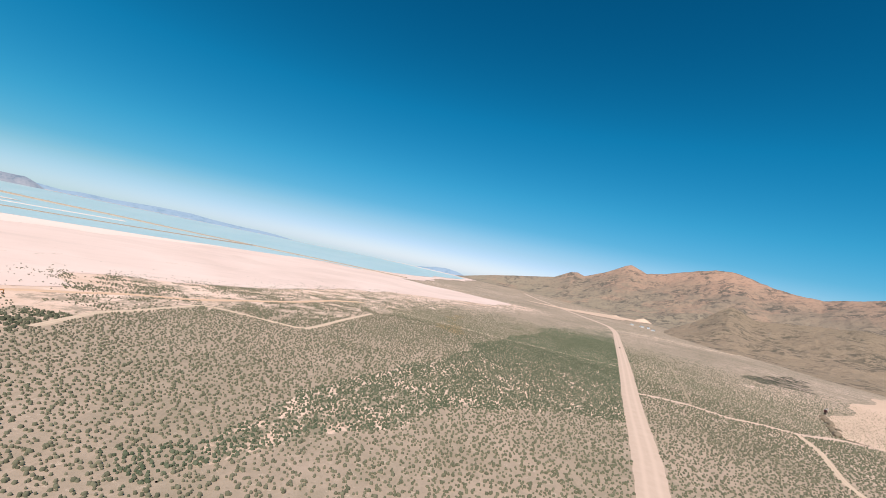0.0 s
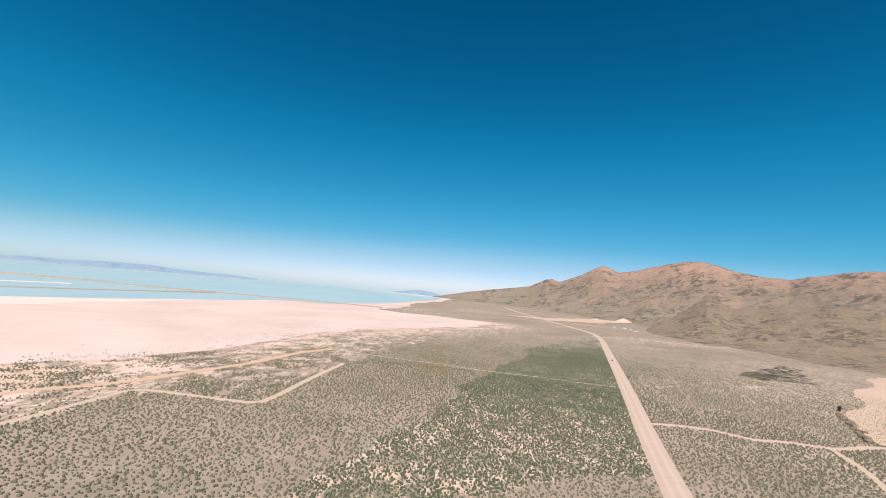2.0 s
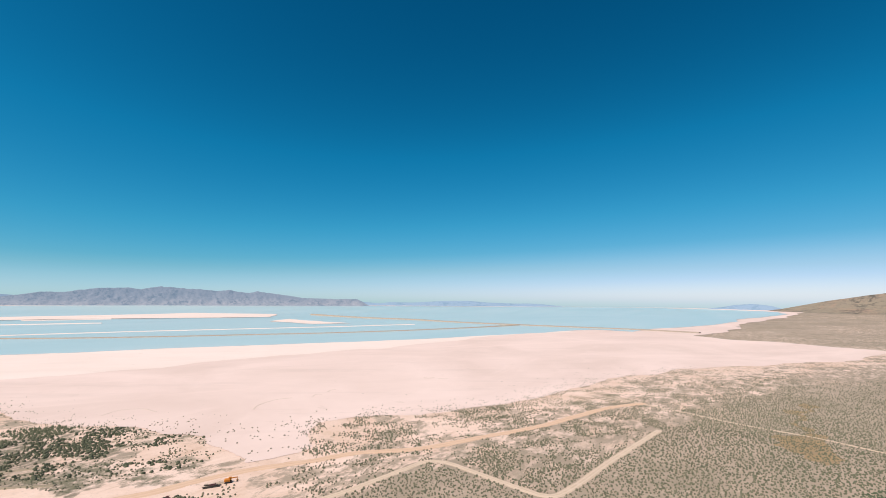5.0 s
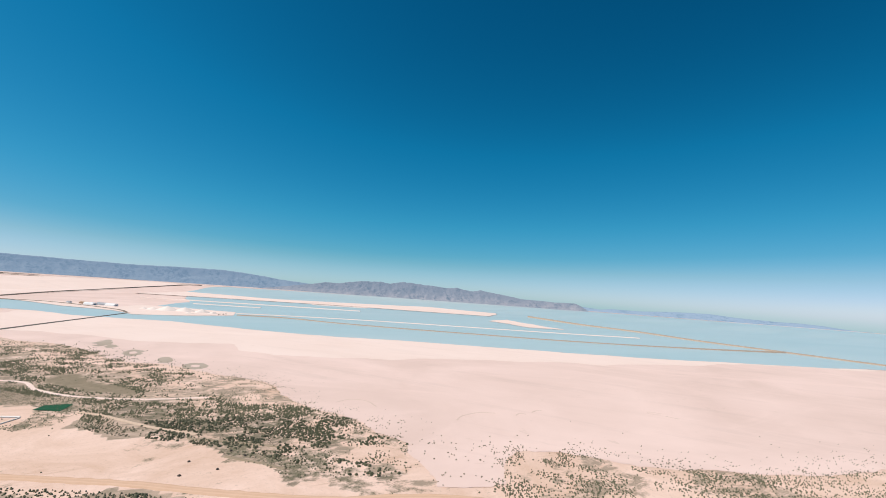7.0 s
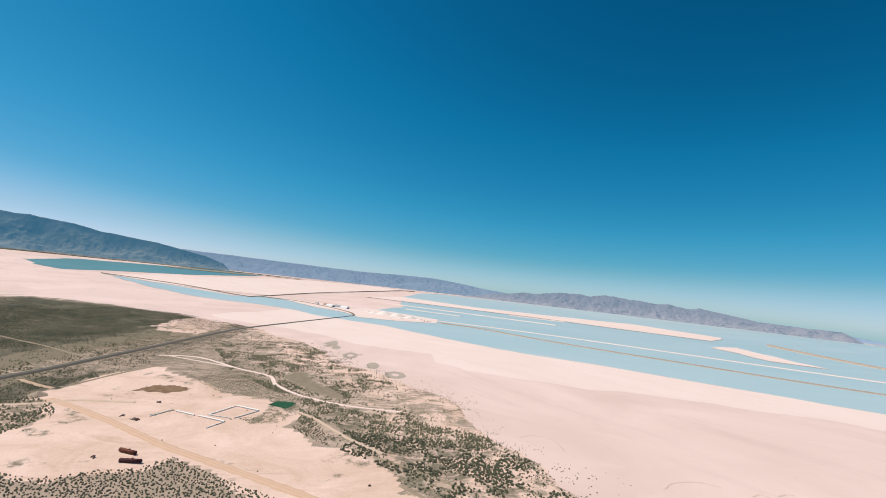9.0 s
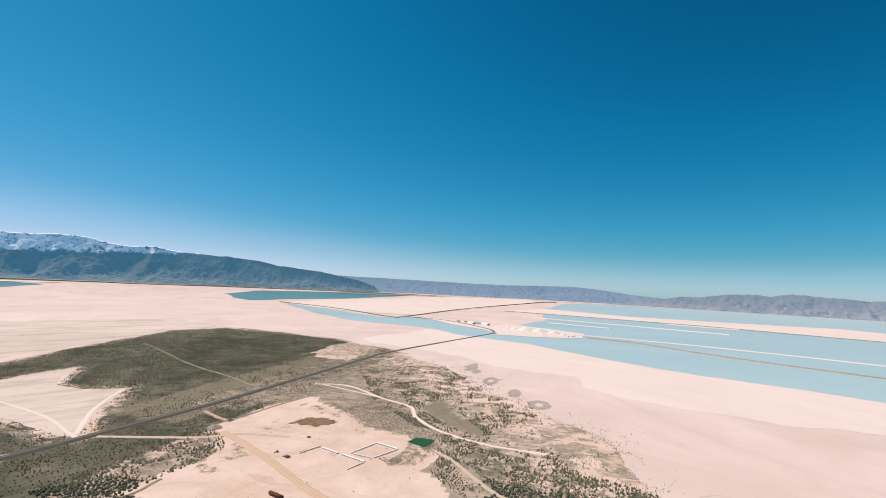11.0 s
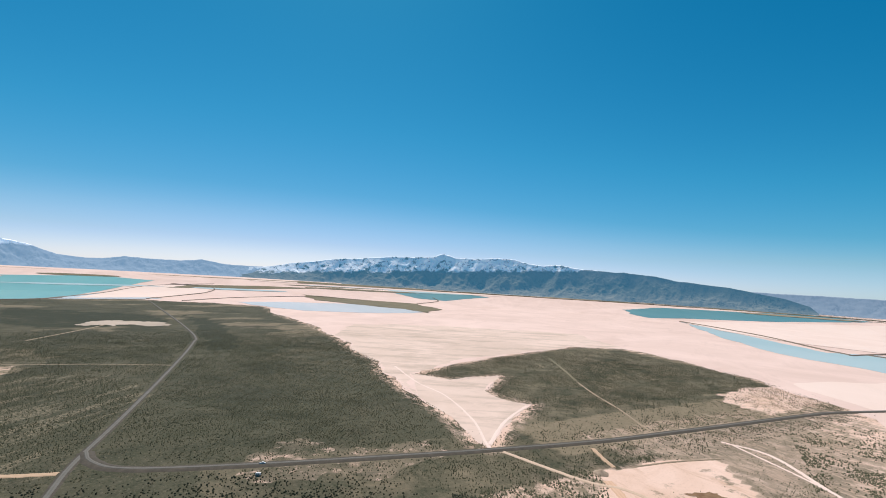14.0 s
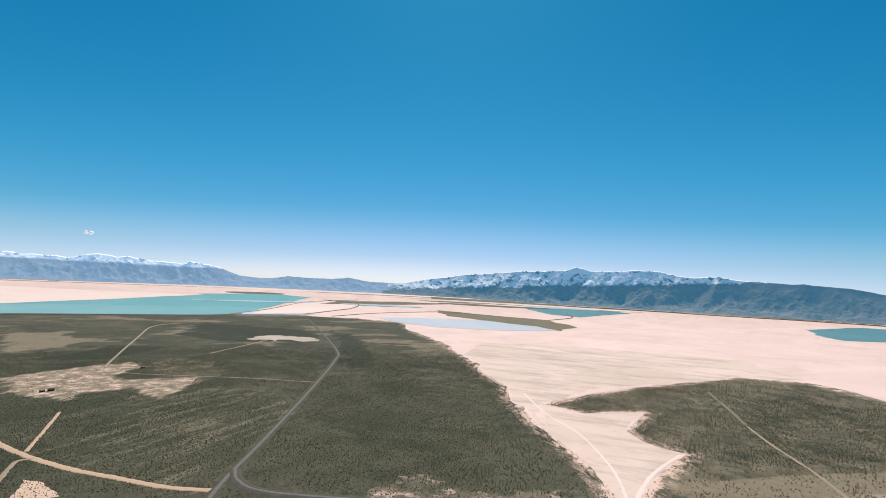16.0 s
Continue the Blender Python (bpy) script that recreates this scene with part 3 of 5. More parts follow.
def build_ground():
    az = np.radians(np.arange(0, 360, 0.75))
    r = np.concatenate([[0.5], np.geomspace(30, 60000, 390)])
    a, rr = np.meshgrid(az, r)
    x, y = HOME[0] - rr * np.sin(a), HOME[1] + rr * np.cos(a)
    x, y = x.ravel(), y.ravel()
    v = land(x, y)
    v[:, 2] += np.where(rr.ravel() < 1500, 0.09 * waves(x, y, 70, 2), 0) - np.interp(rr.ravel(), [1000, 2000], [0.06, 0.45])
    n, m = len(r), len(az)
    i, j = np.meshgrid(np.arange(n - 1), np.arange(m), indexing="ij")
    k = (j + 1) % m
    f = np.stack([i * m + j, i * m + k, (i + 1) * m + k, (i + 1) * m + j], -1).reshape(-1, 4)[:, ::-1]
    ob = mesh_object("ground", v, f.tolist(), SOIL)
    far = np.clip((rr.ravel() - SHRUB_REACH + 120) / 120, 0, 1)
    for name, val in zip(("bare", "green", "dense", "flecks", "dry", "weeds", "lush", "rows", "far"), (*cover(x, y), far)):
        ob.data.attributes.new(name, "FLOAT", "POINT").data.foreach_set("value", np.asarray(val, np.float32))
    return tagged(ob, "dry desert ground with sparse grass and pale soil", "ground", kind="structure")


build_ground()

# salt flat, ponds and the bars between them
patch("salt_flat", SALT_OUTLINE, SALT, 0.15, "wide flat of pinkish white dried salt", "salt flat", 0.10, 4, 4)
WATER_OUTLINE = [(330, 4459), (6, 3000), (-41, 2520), (-259, 1912), (-291, 1702), (-430, 1740), (-520, 1500), (-600, 1330), (-690, 1130), (-830, 900), (-920, 760), (-1030, 600), (-1090, 470), (-1200, 330), (-1310, 220),
                 (-1430, 110), (-1480, 0), (-1530, -80), (-1568, -137), (-1668, -215), (-1759, -372), (-1787, -525), (-1906, -725), (-2140, -989), (-2585, -1402), (-2880, -1670),
                 (-2840, -1640), (-2236, -802), (-2092, -600), (-2250, -519), (-2112, -290), (-1900, -40), (-2500, 150), (-4086, 105), (-9000, 700), (-12000, 3000), (-13000, 11000), (-9000, 20000), (-3000, 26000), (600, 26000), (500, 8000)]
patch("brine_pond", WATER_OUTLINE, POND, 0.35, "shallow pale blue brine pond on the salt flat", "pond", 0.05, 3, 8)
CRUST_OUTLINE = [(-1270, -336), (-1144, -90), (-998, 76), (-965, 226), (-868, 235), (-786, 350), (-748, 463), (-711, 684), (-620, 1061), (-462, 1632),
                 (-700, 1500), (-950, 1250), (-1150, 1000), (-1300, 760), (-1500, 600), (-1700, 420), (-1740, 250), (-1700, 60), (-1760, -80), (-1860, -220), (-1700, -260)]
patch("salt_crust", CRUST_OUTLINE, CRUST, 0.25, "bright band of fresh salt along the pond shore", "salt crust", 0.10, 4, 12)
BAR = [(-3303, -152), (-4086, 105), (-3399, 717), (-3278, 1269), (-3268, 1842), (-2612, 2043), (-2219, 1715), (-2438, 1411), (-2801, 959), (-3104, 333)]
patch("salt_bar", BAR, CRUST, 0.8, "long white salt bar between brine ponds", "salt bar", 0.04, 3, 14)
patch("salt_bar", [(-1816, 1422), (-1955, 1639), (-1652, 1572), (-1396, 1531), (-1484, 1394)], CRUST, 0.8, "small white salt bar in a brine pond", "salt bar", 0.08, 4, 15)
patch("salt_cell", [(-2900, -1690), (-3931, -1638), (-6115, -1478), (-11528, -889), (-9812, 335), (-3741, -342), (-2358, -533), (-2347, -817), (-2510, -1180)],
      CRUST, 0.5, "broad evaporation cell filled with white salt", "salt cell", 0.0)
patch("brine_pond", [(-3776, -2894), (-5340, -3600), (-6260, -3164), (-8083, -3002), (-6629, -1951), (-4067, -1784), (-3353, -1947), (-2928, -1935), (-3193, -2327)],
      POND_DEEP, 0.4, "dark teal brine pool at the foot of the mountains", "pond", 0.06, 4, 17)
patch("brine_pond", [(-315, -2662), (-556, -2766), (-1060, -2702), (-1456, -2662), (-1454, -2359), (-1141, -2049), (-849, -2031), (-579, -2114)],
      POND_PALE, 0.4, "flooded white evaporation cell", "pond", 0.06, 4, 18)
patch("brine_pond", [(2500, -1500), (1950, -1680), (1563, -1960), (1357, -2179), (1042, -2298), (616, -2463), (480, -2640), (406, -6145), (1131, -7387), (1770, -5999), (1599, -5659), (1693, -3824), (2000, -2858), (2500, -2000)],
      TEAL, 0.4, "turquoise brine pond with a straight bank", "pond", 0.02, 3, 19)

patch("mud_spit", [(-897, -3845), (-1313, -3208), (-1577, -2924), (-1500, -2380), (-1246, -2070), (-1230, -2334), (-1042, -2645), (-837, -3080)], MARSH, 0.6, "dark marshy spit in the salt flat", "mud bank", 0.08, 4, 101)
patch("brine_pond", [(-2284, -5149), (-3736, -5918), (-3631, -4985), (-2141, -3519), (-2008, -3859)], POND_DEEP, 0.4, "narrow grey brine pool on the salt flat", "pond", 0.05, 3, 102)
patch("mud_spit", [(150, -4300), (-700, -4800), (-1400, -5600), (-700, -5700), (0, -5200)], MARSH, 0.6, "dark marshy strip in the salt flat", "mud bank", 0.06, 4, 103)
patch("salt_cell", [(430, -2680), (100, -2900), (-161, -3718), (-186, -4678), (100, -5000), (380, -4600), (400, -3228)], CRUST, 0.5, "white evaporation cell with straight banks", "salt cell", 0.0)
patch("salt_cell", [(1599, -5500), (1693, -3824), (1810, -2858), (1904, -2341), (2600, -1900), (4000, -2600), (4000, -6000)], CRUST, 0.6, "white salt bar in a turquoise pond", "salt bar", 0.03, 3, 104)
patch("brine_pond", [(520, -2560), (407, -3228), (250, -3000), (60, -2790), (180, -2700)], POND_PALE, 0.45, "small pale flooded cell", "pond", 0.02, 3, 105)
for n, pts in enumerate(([(525, -2529), (407, -3228), (282, -4642), (-224, -5794)], [(129, -2750), (-161, -3718), (-186, -4678), (187, -5415)], [(-43, -2654), (-378, -3153), (-942, -3579), (-1237, -3262)], [(-1577, -2924), (-2000, -3400), (-2300, -4100)])):
    ribbon("earth_dyke", pts, 10, DARK_DYKE, "dark earth dyke between salt cells", "dyke", 1.0, 3.0, 0.3, 40, 110 + n)

# streaks of brine, mud and fresh salt far out on the flat
streak = random.Random(12)
for n in range(16):
    a, d = radians(streak.uniform(142, 196)), streak.uniform(4200, 11000)
    cx, cy, long, wide = -150 - d * math.sin(a), 150 + d * math.cos(a), d * streak.uniform(0.05, 0.14), d * streak.uniform(0.03, 0.07)
    tilt = a + streak.uniform(-0.3, 0.3)
    ring = [(cx + long * math.cos(k) * math.cos(tilt) - wide * math.sin(k) * math.sin(tilt), cy + long * math.cos(k) * math.sin(tilt) + wide * math.sin(k) * math.cos(tilt)) for k in np.linspace(0, math.tau, 12, endpoint=False)]
    mat, what, cat = ((POND_PALE, "shallow milky brine on the salt flat", "pond"), (MARSH, "dark mud streak on the salt flat", "mud bank"), (CRUST, "fresh white salt streak on the flat", "salt bar"), (POND, "thin sheet of blue brine on the flat", "pond"))[n % 4]
    patch("brine_streak" if cat == "pond" else "flat_streak", ring, mat, 0.65 + 0.01 * n, what, cat, 0.15, 3, 200 + n)

for n in range(22):
    a, d = radians(streak.uniform(84, 142)), streak.uniform(6500, 17000)
    cx, cy, long, wide = -60 - d * math.sin(a), 150 + d * math.cos(a), d * streak.uniform(0.05, 0.16), d * streak.uniform(0.02, 0.06)
    ring = [(cx + long * math.cos(k) * math.cos(a) - wide * math.sin(k) * math.sin(a), cy + long * math.cos(k) * math.sin(a) + wide * math.sin(k) * math.cos(a)) for k in np.linspace(0, math.tau, 12, endpoint=False)]
    mat, what, cat = ((MARSH, "dark mud streak on the salt flat", "mud bank"), (CRUST, "fresh white salt streak on the flat", "salt bar"), (DUSTY, "brown earth streak on the salt flat", "mud bank"))[n % 3]
    patch("flat_streak", ring, mat, 0.9 + 0.012 * n, what, cat, 0.15, 3, 230 + n)
patch("salt_bar", [(-21412, 2444), (-27125, 7273), (-25459, 11910), (-23147, 15982), (-20130, 19670), (-17302, 22213), (-13605, 24661), (-11000, 21000), (-14500, 18500), (-17000, 15500), (-19500, 11000), (-19000, 7000), (-17000, 3000)],
      CRUST, 1.0, "white salt rim of the far pond shore", "salt bar", 0.03, 3, 260)

arc = [(radians(a), 8200.0) for a in range(106, 171, 4)] + [(radians(a), 10600.0) for a in range(170, 105, -4)]
patch("mud_spit", [(-120 - d * math.sin(a), 160 + d * math.cos(a)) for a, d in arc], MARSH, 0.7, "dark marshy margin at the foot of the mountains", "mud bank", 0.03, 3, 270)

# pale lines in the ponds
for n, (pts, w) in enumerate((
        ([(-1800, 300), (-1720, 560), (-1600, 810), (-1460, 1040), (-1300, 1300), (-1130, 1620)], 14),
        ([(-2789, -78), (-2500, 480), (-2253, 920)], 14), ([(-2357, 164), (-2225, 435)], 10), ([(-2771, 791), (-2636, 1097)], 12))):
    ribbon("salt_dyke", pts, w, CRUST, "narrow white salt bank standing in brine", "dyke", 1.3, 2.0, 0.5, 25, 40 + n)
ribbon("earth_dyke", [(-1710, 295), (-1640, 440), (-1490, 570), (-1330, 745), (-1190, 930), (-1060, 1100), (-930, 1330), (-830, 1560), (-757, 1775), (-748, 1835)], 11, DYKE, "long brown earth dyke through the ponds", "dyke", 2.4, 3.0, 0.2, 25, 50)
ribbon("earth_dyke", [(-2300, 2080), (-1760, 1950), (-1370, 1930), (-1066, 1854), (-780, 1830), (-530, 1815), (-290, 1805), (-103, 1756)], 16, DYKE, "long salt-dusted earth dyke through the ponds", "dyke", 2.4, 3.0, 0.2, 25, 51)
ribbon("earth_dyke", [(-2900, -1690), (-2525, -1040), (-2146, -580), (-2280, -519), (-3686, -380), (-7881, 258)], 9, DARK_DYKE, "dark earth dyke round a salt cell", "dyke", 1.4, 3.0, 0.2, 25, 52)
ribbon("earth_dyke", [(-2200, -519), (-2112, -290), (-1834, -67), (-1690, -13)], 9, DARK_DYKE, "dark earth dyke leading to the salt works", "dyke", 1.4, 3.0, 0.2, 20, 53)
ribbon("earth_dyke", [(2500, -1480), (1950, -1660), (1563, -1940), (1357, -2160), (1042, -2290), (616, -2450), (470, -2640)], 11, DARK_DYKE, "dark straight bank of a brine pond", "dyke", 1.2, 3.0, 0.2, 25, 54)

# roads and tracks
ribbon("gravel_road", [(40, 20), (72, 100), (100, 172), (122, 225), (167, 340), (258, 565), (393, 907), (470, 1106), (528, 1290), (545, 1430), (566, 1778), (600, 2135), (650, 2825), (741, 3528)],
       12.5, GRAVEL, "wide pale gravel road across the plain", "road", 0.35, 2.0, 0.12, 8, 60)
TRACKS = [
    ([(180, 372), (203, 374), (230, 368), (249, 351), (275, 350), (302, 342), (342, 352), (375, 345)], 6, GRAVEL),
    ([(297, 340), (279, 301), (244, 246), (234, 223), (225, 180)], 4, TRACK),
    ([(371, 672), (282, 476), (233, 374)], 2.2, DUSTY),
    ([(-190, 225), (-196, 266), (-197, 280), (-191, 302), (-185, 340), (-181, 362), (-170, 369), (-141, 364), (-110, 358), (-94, 358), (-87, 378), (-80, 425), (-70, 481), (-62, 526)], 5, TRACK),
    ([(-130, 633), (-61, 607), (-4, 583), (42, 571), (85, 550), (121, 539), (154, 532), (185, 519), (235, 508)], 2.2, TRACK),
    ([(-390, 40), (-348, 122), (-319, 168), (-285, 228), (-272, 271), (-261, 297), (-244, 323), (-231, 349), (-198, 383), (-175, 429), (-147, 485), (-117, 576), (-88, 622)], 8, YARD_TRACK),
    ([(-719, -167), (-729, -117), (-680, -43), (-653, 6), (-613, 26), (-574, 65), (-550, 119), (-544, 177)], 4.6, CRUST), ([(-492, -140), (-472, -100), (-440, -45), (-408, 5), (-390, 40)], 8, YARD_TRACK),
    ([(-721, -154), (-693, -74), (-669, -23)], 2.6, CRUST),
    ([(-514, 76), (-499, 95), (-475, 115), (-450, 137), (-425, 165)], 4, TRACK),
    ([(-47, -326), (-4, -337), (51, -363), (97, -385), (151, -418), (211, -463), (300, -540)], 7, ORANGE),
    ([(172, -439), (196, -507), (228, -594)], 3.5, ORANGE), ([(138, -340), (160, -400), (162, -414), (151, -418)], 4, DUSTY),
    ([(-108, -795), (20, -831), (132, -850), (246, -870), (330, -900), (368, -840), (430, -774)], 2.6, DUSTY),
    ([(340, -940), (363, -1008), (488, -1416), (598, -1806), (560, -1985)], 4.5, DUSTY),
    ([(197, -1144), (141, -1334), (102, -1487)], 4, DUSTY),
    ([(-502, -701), (-486, -556), (-491, -461), (-468, -343), (-437, -264), (-432, -248)], 4, CRUST), ([(-583, -374), (-505, -321), (-438, -258)], 5, CRUST),
    ([(-440, -235), (-470, -150), (-493, -120), (-502, -71)], 5, TRACK),
    ([(-790, -480), (-748, -398), (-711, -312), (-676, -247), (-662, -216)], 3.2, DUSTY), ([(-925, -713), (-862, -600), (-795, -488)], 5, MARSH), ([(-544, -208), (-530, -178), (-524, -160)], 5, ORANGE),
    ([(480, 1190), (693, 1211), (810, 1179), (1100, 1350)], 6, TRACK)]
for n, (pts, w, mat) in enumerate(TRACKS):
    ribbon("dirt_track", pts, w, mat, "pale wheel-worn dirt track through sagebrush", "track", 0.16 + 0.006 * n, 1.0, 0.5, 6, 70 + n)
N_ROAD = [(-45, -200), (-50, -270), (-53, -345), (-69, -470), (-94, -689), (-118, -929), (-131, -1100), (-134, -1150), (-117, -1305), (-52, -1705), (108, -2610)]
S_ROAD = [(-57, -372), (-66, -345), (-97, -317), (-191, -291), (-293, -270), (-429, -244), (-573, -222), (-700, -212), (-820, -204), (-1000, -192), (-1089, -178), (-1321, -115), (-1679, -13)]
ribbon("dark_shoulder", N_ROAD, 6.2, BALLAST, "dark rubble shoulder of a paved road", "shoulder", 0.36, 2.0, 0.15, 8, 90)
ribbon("paved_road", N_ROAD, 4.7, ASPHALT, "worn grey two-lane asphalt road", "road", 0.55, 0.3, 0, 8, 91)
ribbon("causeway", S_ROAD, 9.6, BALLAST, "dark rock embankment carrying a paved road", "causeway", 0.85, 3.0, 0.15, 8, 92)
ribbon("paved_road", S_ROAD, 3.8, ASPHALT, "worn grey two-lane asphalt road", "road", 1.02, 0.3, 0, 8, 93)

# pads, scrapes and pools
patch("mud_flat", [(-445, -470), (-456, -651), (-489, -757), (-480, -893), (-498, -1165), (-650, -1500), (-1000, -1450), (-1450, -1150), (-1330, -830), (-1149, -885), (-924, -812), (-800, -772), (-625, -700), (-505, -630)],
      MUDFLAT, 0.2, "dried grey mud at the rim of the salt", "mud flat", 0.12, 4, 130)
patch("mud_flat", [(-430, -256), (-447, -362), (-447, -468), (-505, -630), (-554, -560), (-665, -560), (-571, -468), (-567, -418), (-588, -376), (-484, -300)], MUDFLAT, 0.24, "dried grey mud inlet beside a road", "mud flat", 0.06, 3, 131)
patch("sand_strip", [(442, 2028), (676, 2117), (964, 2432), (1233, 2469), (905, 2053), (583, 1866)], SAND, 0.3, "strip of bare pale sand on the plain", "sand", 0.15, 4, 132)
for n, pts in enumerate((
        [(-399, 384), (-411, 398), (-417, 422), (-410, 438)],
        [(-401, 479), (-406, 489), (-405, 496)],
        [(-397, 454), (-402, 464), (-397, 468)],
        [(-364, 617), (-363, 623), (-354, 628), (-357, 615), (-361, 614)],
        [(-345, 624), (-338, 626), (-332, 629)],
        [(-493, 293), (-502, 311), (-491, 326), (-466, 328)],
        [(-197, 978), (-180, 988), (-152, 1004)],
        )):
    ribbon("wheel_track", pts, 2.0, SCUFF, "faint curved wheel marks on the salt", "track", 0.2, 0.3, 0.6, 3, 140 + n)
for n, pts in enumerate(([(-470, -39), (-489, -29)], [(-545, -154), (-600, -147), (-659, -133)], [(-341, -114), (-361, -105), (-387, -106)], [(-417, 159), (-399, 188), (-382, 212), (-376, 223)], [(-370, 182), (-351, 202), (-335, 215)])):
    ribbon("earth_berm", pts, 2.2, DUSTY, "low weedy earth berm on the sandy yard", "berm", 0.5, 0.8, 1.0, 3, 150 + n)
patch("rusty_scrape", [(-537, -95), (-566, -78), (-563, -48), (-538, -62)], RUSTY, 0.2, "reddish brown heap of weathered waste soil", "soil", 0.4, 5, 120)
patch("tan_weeds", [(24, 564), (11, 556), (30, 514), (40, 500), (48, 540), (62, 700), (50, 715), (44, 640)], TANWEED, 0.08, "patch of dry orange weeds", "weeds", 0.3, 4, 121)
patch("clearing", [(182, -1480), (140, -1570), (48, -1580), (-43, -1500), (-35, -1440), (86, -1430)], SALT_WET, 0.2, "bare pale clearing in the scrub", "clearing", 0.5, 4, 20)
patch("gravel_pit", [(409, 448), (551, 565), (764, 747), (900, 800), (734, 635), (440, 380), (372, 345), (353, 358), (376, 392)], SAND, 0.4, "pale scraped gravel pit floor", "gravel pit", 0.08, 4, 21)
patch("turning_area", [(112, -310), (127, -364), (106, -356), (75, -325)], SAND, 0.3, "bare sandy turning area", "clearing", 0.1, 4, 22)
patch("green_pond", [(-530, 43), (-545, 48), (-544, 68), (-520, 63)], ALGAE, 0.3, "small square pond of dark green water", "pond", 0.03, 2, 23)
patch("salt_works_pad", [(-2231, -448), (-2167, -276), (-1954, -61), (-2130, -14), (-1998, 144), (-1859, 301), (-1690, 280), (-1625, 115), (-1627, 4), (-1763, -57), (-1917, -221)],
      CRUST, 0.8, "salt-dusted working pad between the ponds", "work yard", 0.03, 3, 24)
for n, (cx, cy, rx, ry) in enumerate(((-728, 165, 26, 15), (-784, 128, 28, 10), (-857, 82, 34, 14), (-974, 29, 45, 12), (-930, 45, 20, 9))):
    ring = [(cx + rx * math.cos(a), cy + ry * math.sin(a)) for a in np.linspace(0, math.tau, 14, endpoint=False)]
    patch("damp_ring", ring, SALT_WET, 0.22, "damp grey stain ring on the salt", "stain", 0.3, 3, 25 + n)
    if n in (0, 2):
        patch("dry_center", [(cx + 0.38 * (x - cx), cy + 0.38 * (y - cy)) for x, y in ring], SALT, 0.30, "dry pale center of a stain ring", "stain", 0.1, 2, 35 + n)


# ---------------------------------------------------------------- mountains
def mountain(name, ridge, foot, crest, material, label, relief=0.5, spur=300.0, power=1.3, jag=0.012, seed=0, kind="structure", step=0.2, rows=34, fall=60.0, spines=0.0):
    """A range seen over headings. ridge: (heading, rise per thousand); foot and crest: (heading, distance)."""
    ridge, foot, crest = (np.array(q, float) for q in (ridge, foot, crest))
    az = np.arange(ridge[0, 0], ridge[-1, 0] + step / 2, step)
    cx, cy, h = outlook(az)
    d0, d1 = np.interp(az, *foot.T), np.interp(az, *crest.T)
    top = h + np.interp(az, *ridge.T) / 1000 * d1
    verts = []
    for s in np.linspace(0, 1, rows):
        d = d0 + (d1 - d0) * s
        x, y = cx - np.sin(np.radians(az)) * d, cy + np.cos(np.radians(az)) * d
        rim = dip(az)
        far = np.maximum(d - NEAR, 0)
        true = np.where(d > NEAR, NEAR / np.maximum(1 - far / SPAN, 0.02), d)
        base = h - d * np.where(h / true > rim + 0.006, h / true, rim + 0.006 * (h / true) / (rim + 0.006)) - 1.5
        if spines:
            bend = np.array([noise.noise(Vector((p / 420, q / 420, seed))) for p, q in zip(x, y)])
            n = np.array([noise.ridged_multi_fractal(Vector((a * spines + 0.45 * b, s * 0.55, seed)), 0.95, 2.2, 5, 1.0, 2.0) for a, b in zip(az, bend)]) / 1.9
        else:
            n = np.array([noise.ridged_multi_fractal(Vector((p / spur, q / spur, seed)), 0.95, 2.1, 5, 1.0, 2.0) for p, q in zip(x, y)]) / 1.9
        n2 = np.array([noise.fractal(Vector((p / spur * 2.2, q / spur * 2.2, seed + 9)), 0.8, 2.0, 5) for p, q in zip(x, y)])
        body = s ** power * (1 - relief * (1 - s) * (1 - np.clip(n, 0, 1.1))) + 0.15 * n2 * s * (1 - s) + jag * n2 * s
        verts.append(np.stack([x, y, base + np.maximum(top - base, 1.0) * body], -1))
    x, y = cx - np.sin(np.radians(az)) * (d1 + fall), cy + np.cos(np.radians(az)) * (d1 + fall)
    verts.append(np.stack([x, y, top * 0.4 - 40], -1))
    n, m = len(verts), len(az)
    f = [(i * m + j, (i + 1) * m + j, (i + 1) * m + j + 1, i * m + j + 1) for i in range(n - 1) for j in range(m - 1)]
    return tagged(mesh_object(name, np.concatenate(verts), f, material), label, "mountain", kind=kind)


# haze colour and glow close the heights; bluish far base colours carry haze too
BROWN = rock_material("brown_desert_rock", (0.285, 0.225, 0.158), (0.26, 0.192, 0.138), (0.40, 0.245, 0.17), 40, 400, (0.25, 0.35, 0.5), 0.05, None, 0.0045)
FOOT = rock_material("tan_hill_soil", (0.33, 0.245, 0.175), (0.30, 0.225, 0.16), (0.285, 0.215, 0.15), 20, 160, (0, 0, 0), 0.0, None, 0.008)
PALE = rock_material("pale_haze_rock", (0.14, 0.15, 0.18), (0.13, 0.14, 0.17), (0.13, 0.14, 0.17), 40, 160, (0.31, 0.50, 0.70), 0.60, None, 0.006)
GREY = rock_material("hazy_grey_rock", (0.24, 0.20, 0.19), (0.15, 0.135, 0.14), (0.13, 0.12, 0.13), 40, 190, (0.25, 0.39, 0.57), 0.46, None, 0.010)
BLUE = rock_material("blue_haze_rock", (0.15, 0.155, 0.165), (0.12, 0.125, 0.14), (0.11, 0.11, 0.125), 120, 280, (0.24, 0.41, 0.63), 0.52, None, 0.006)
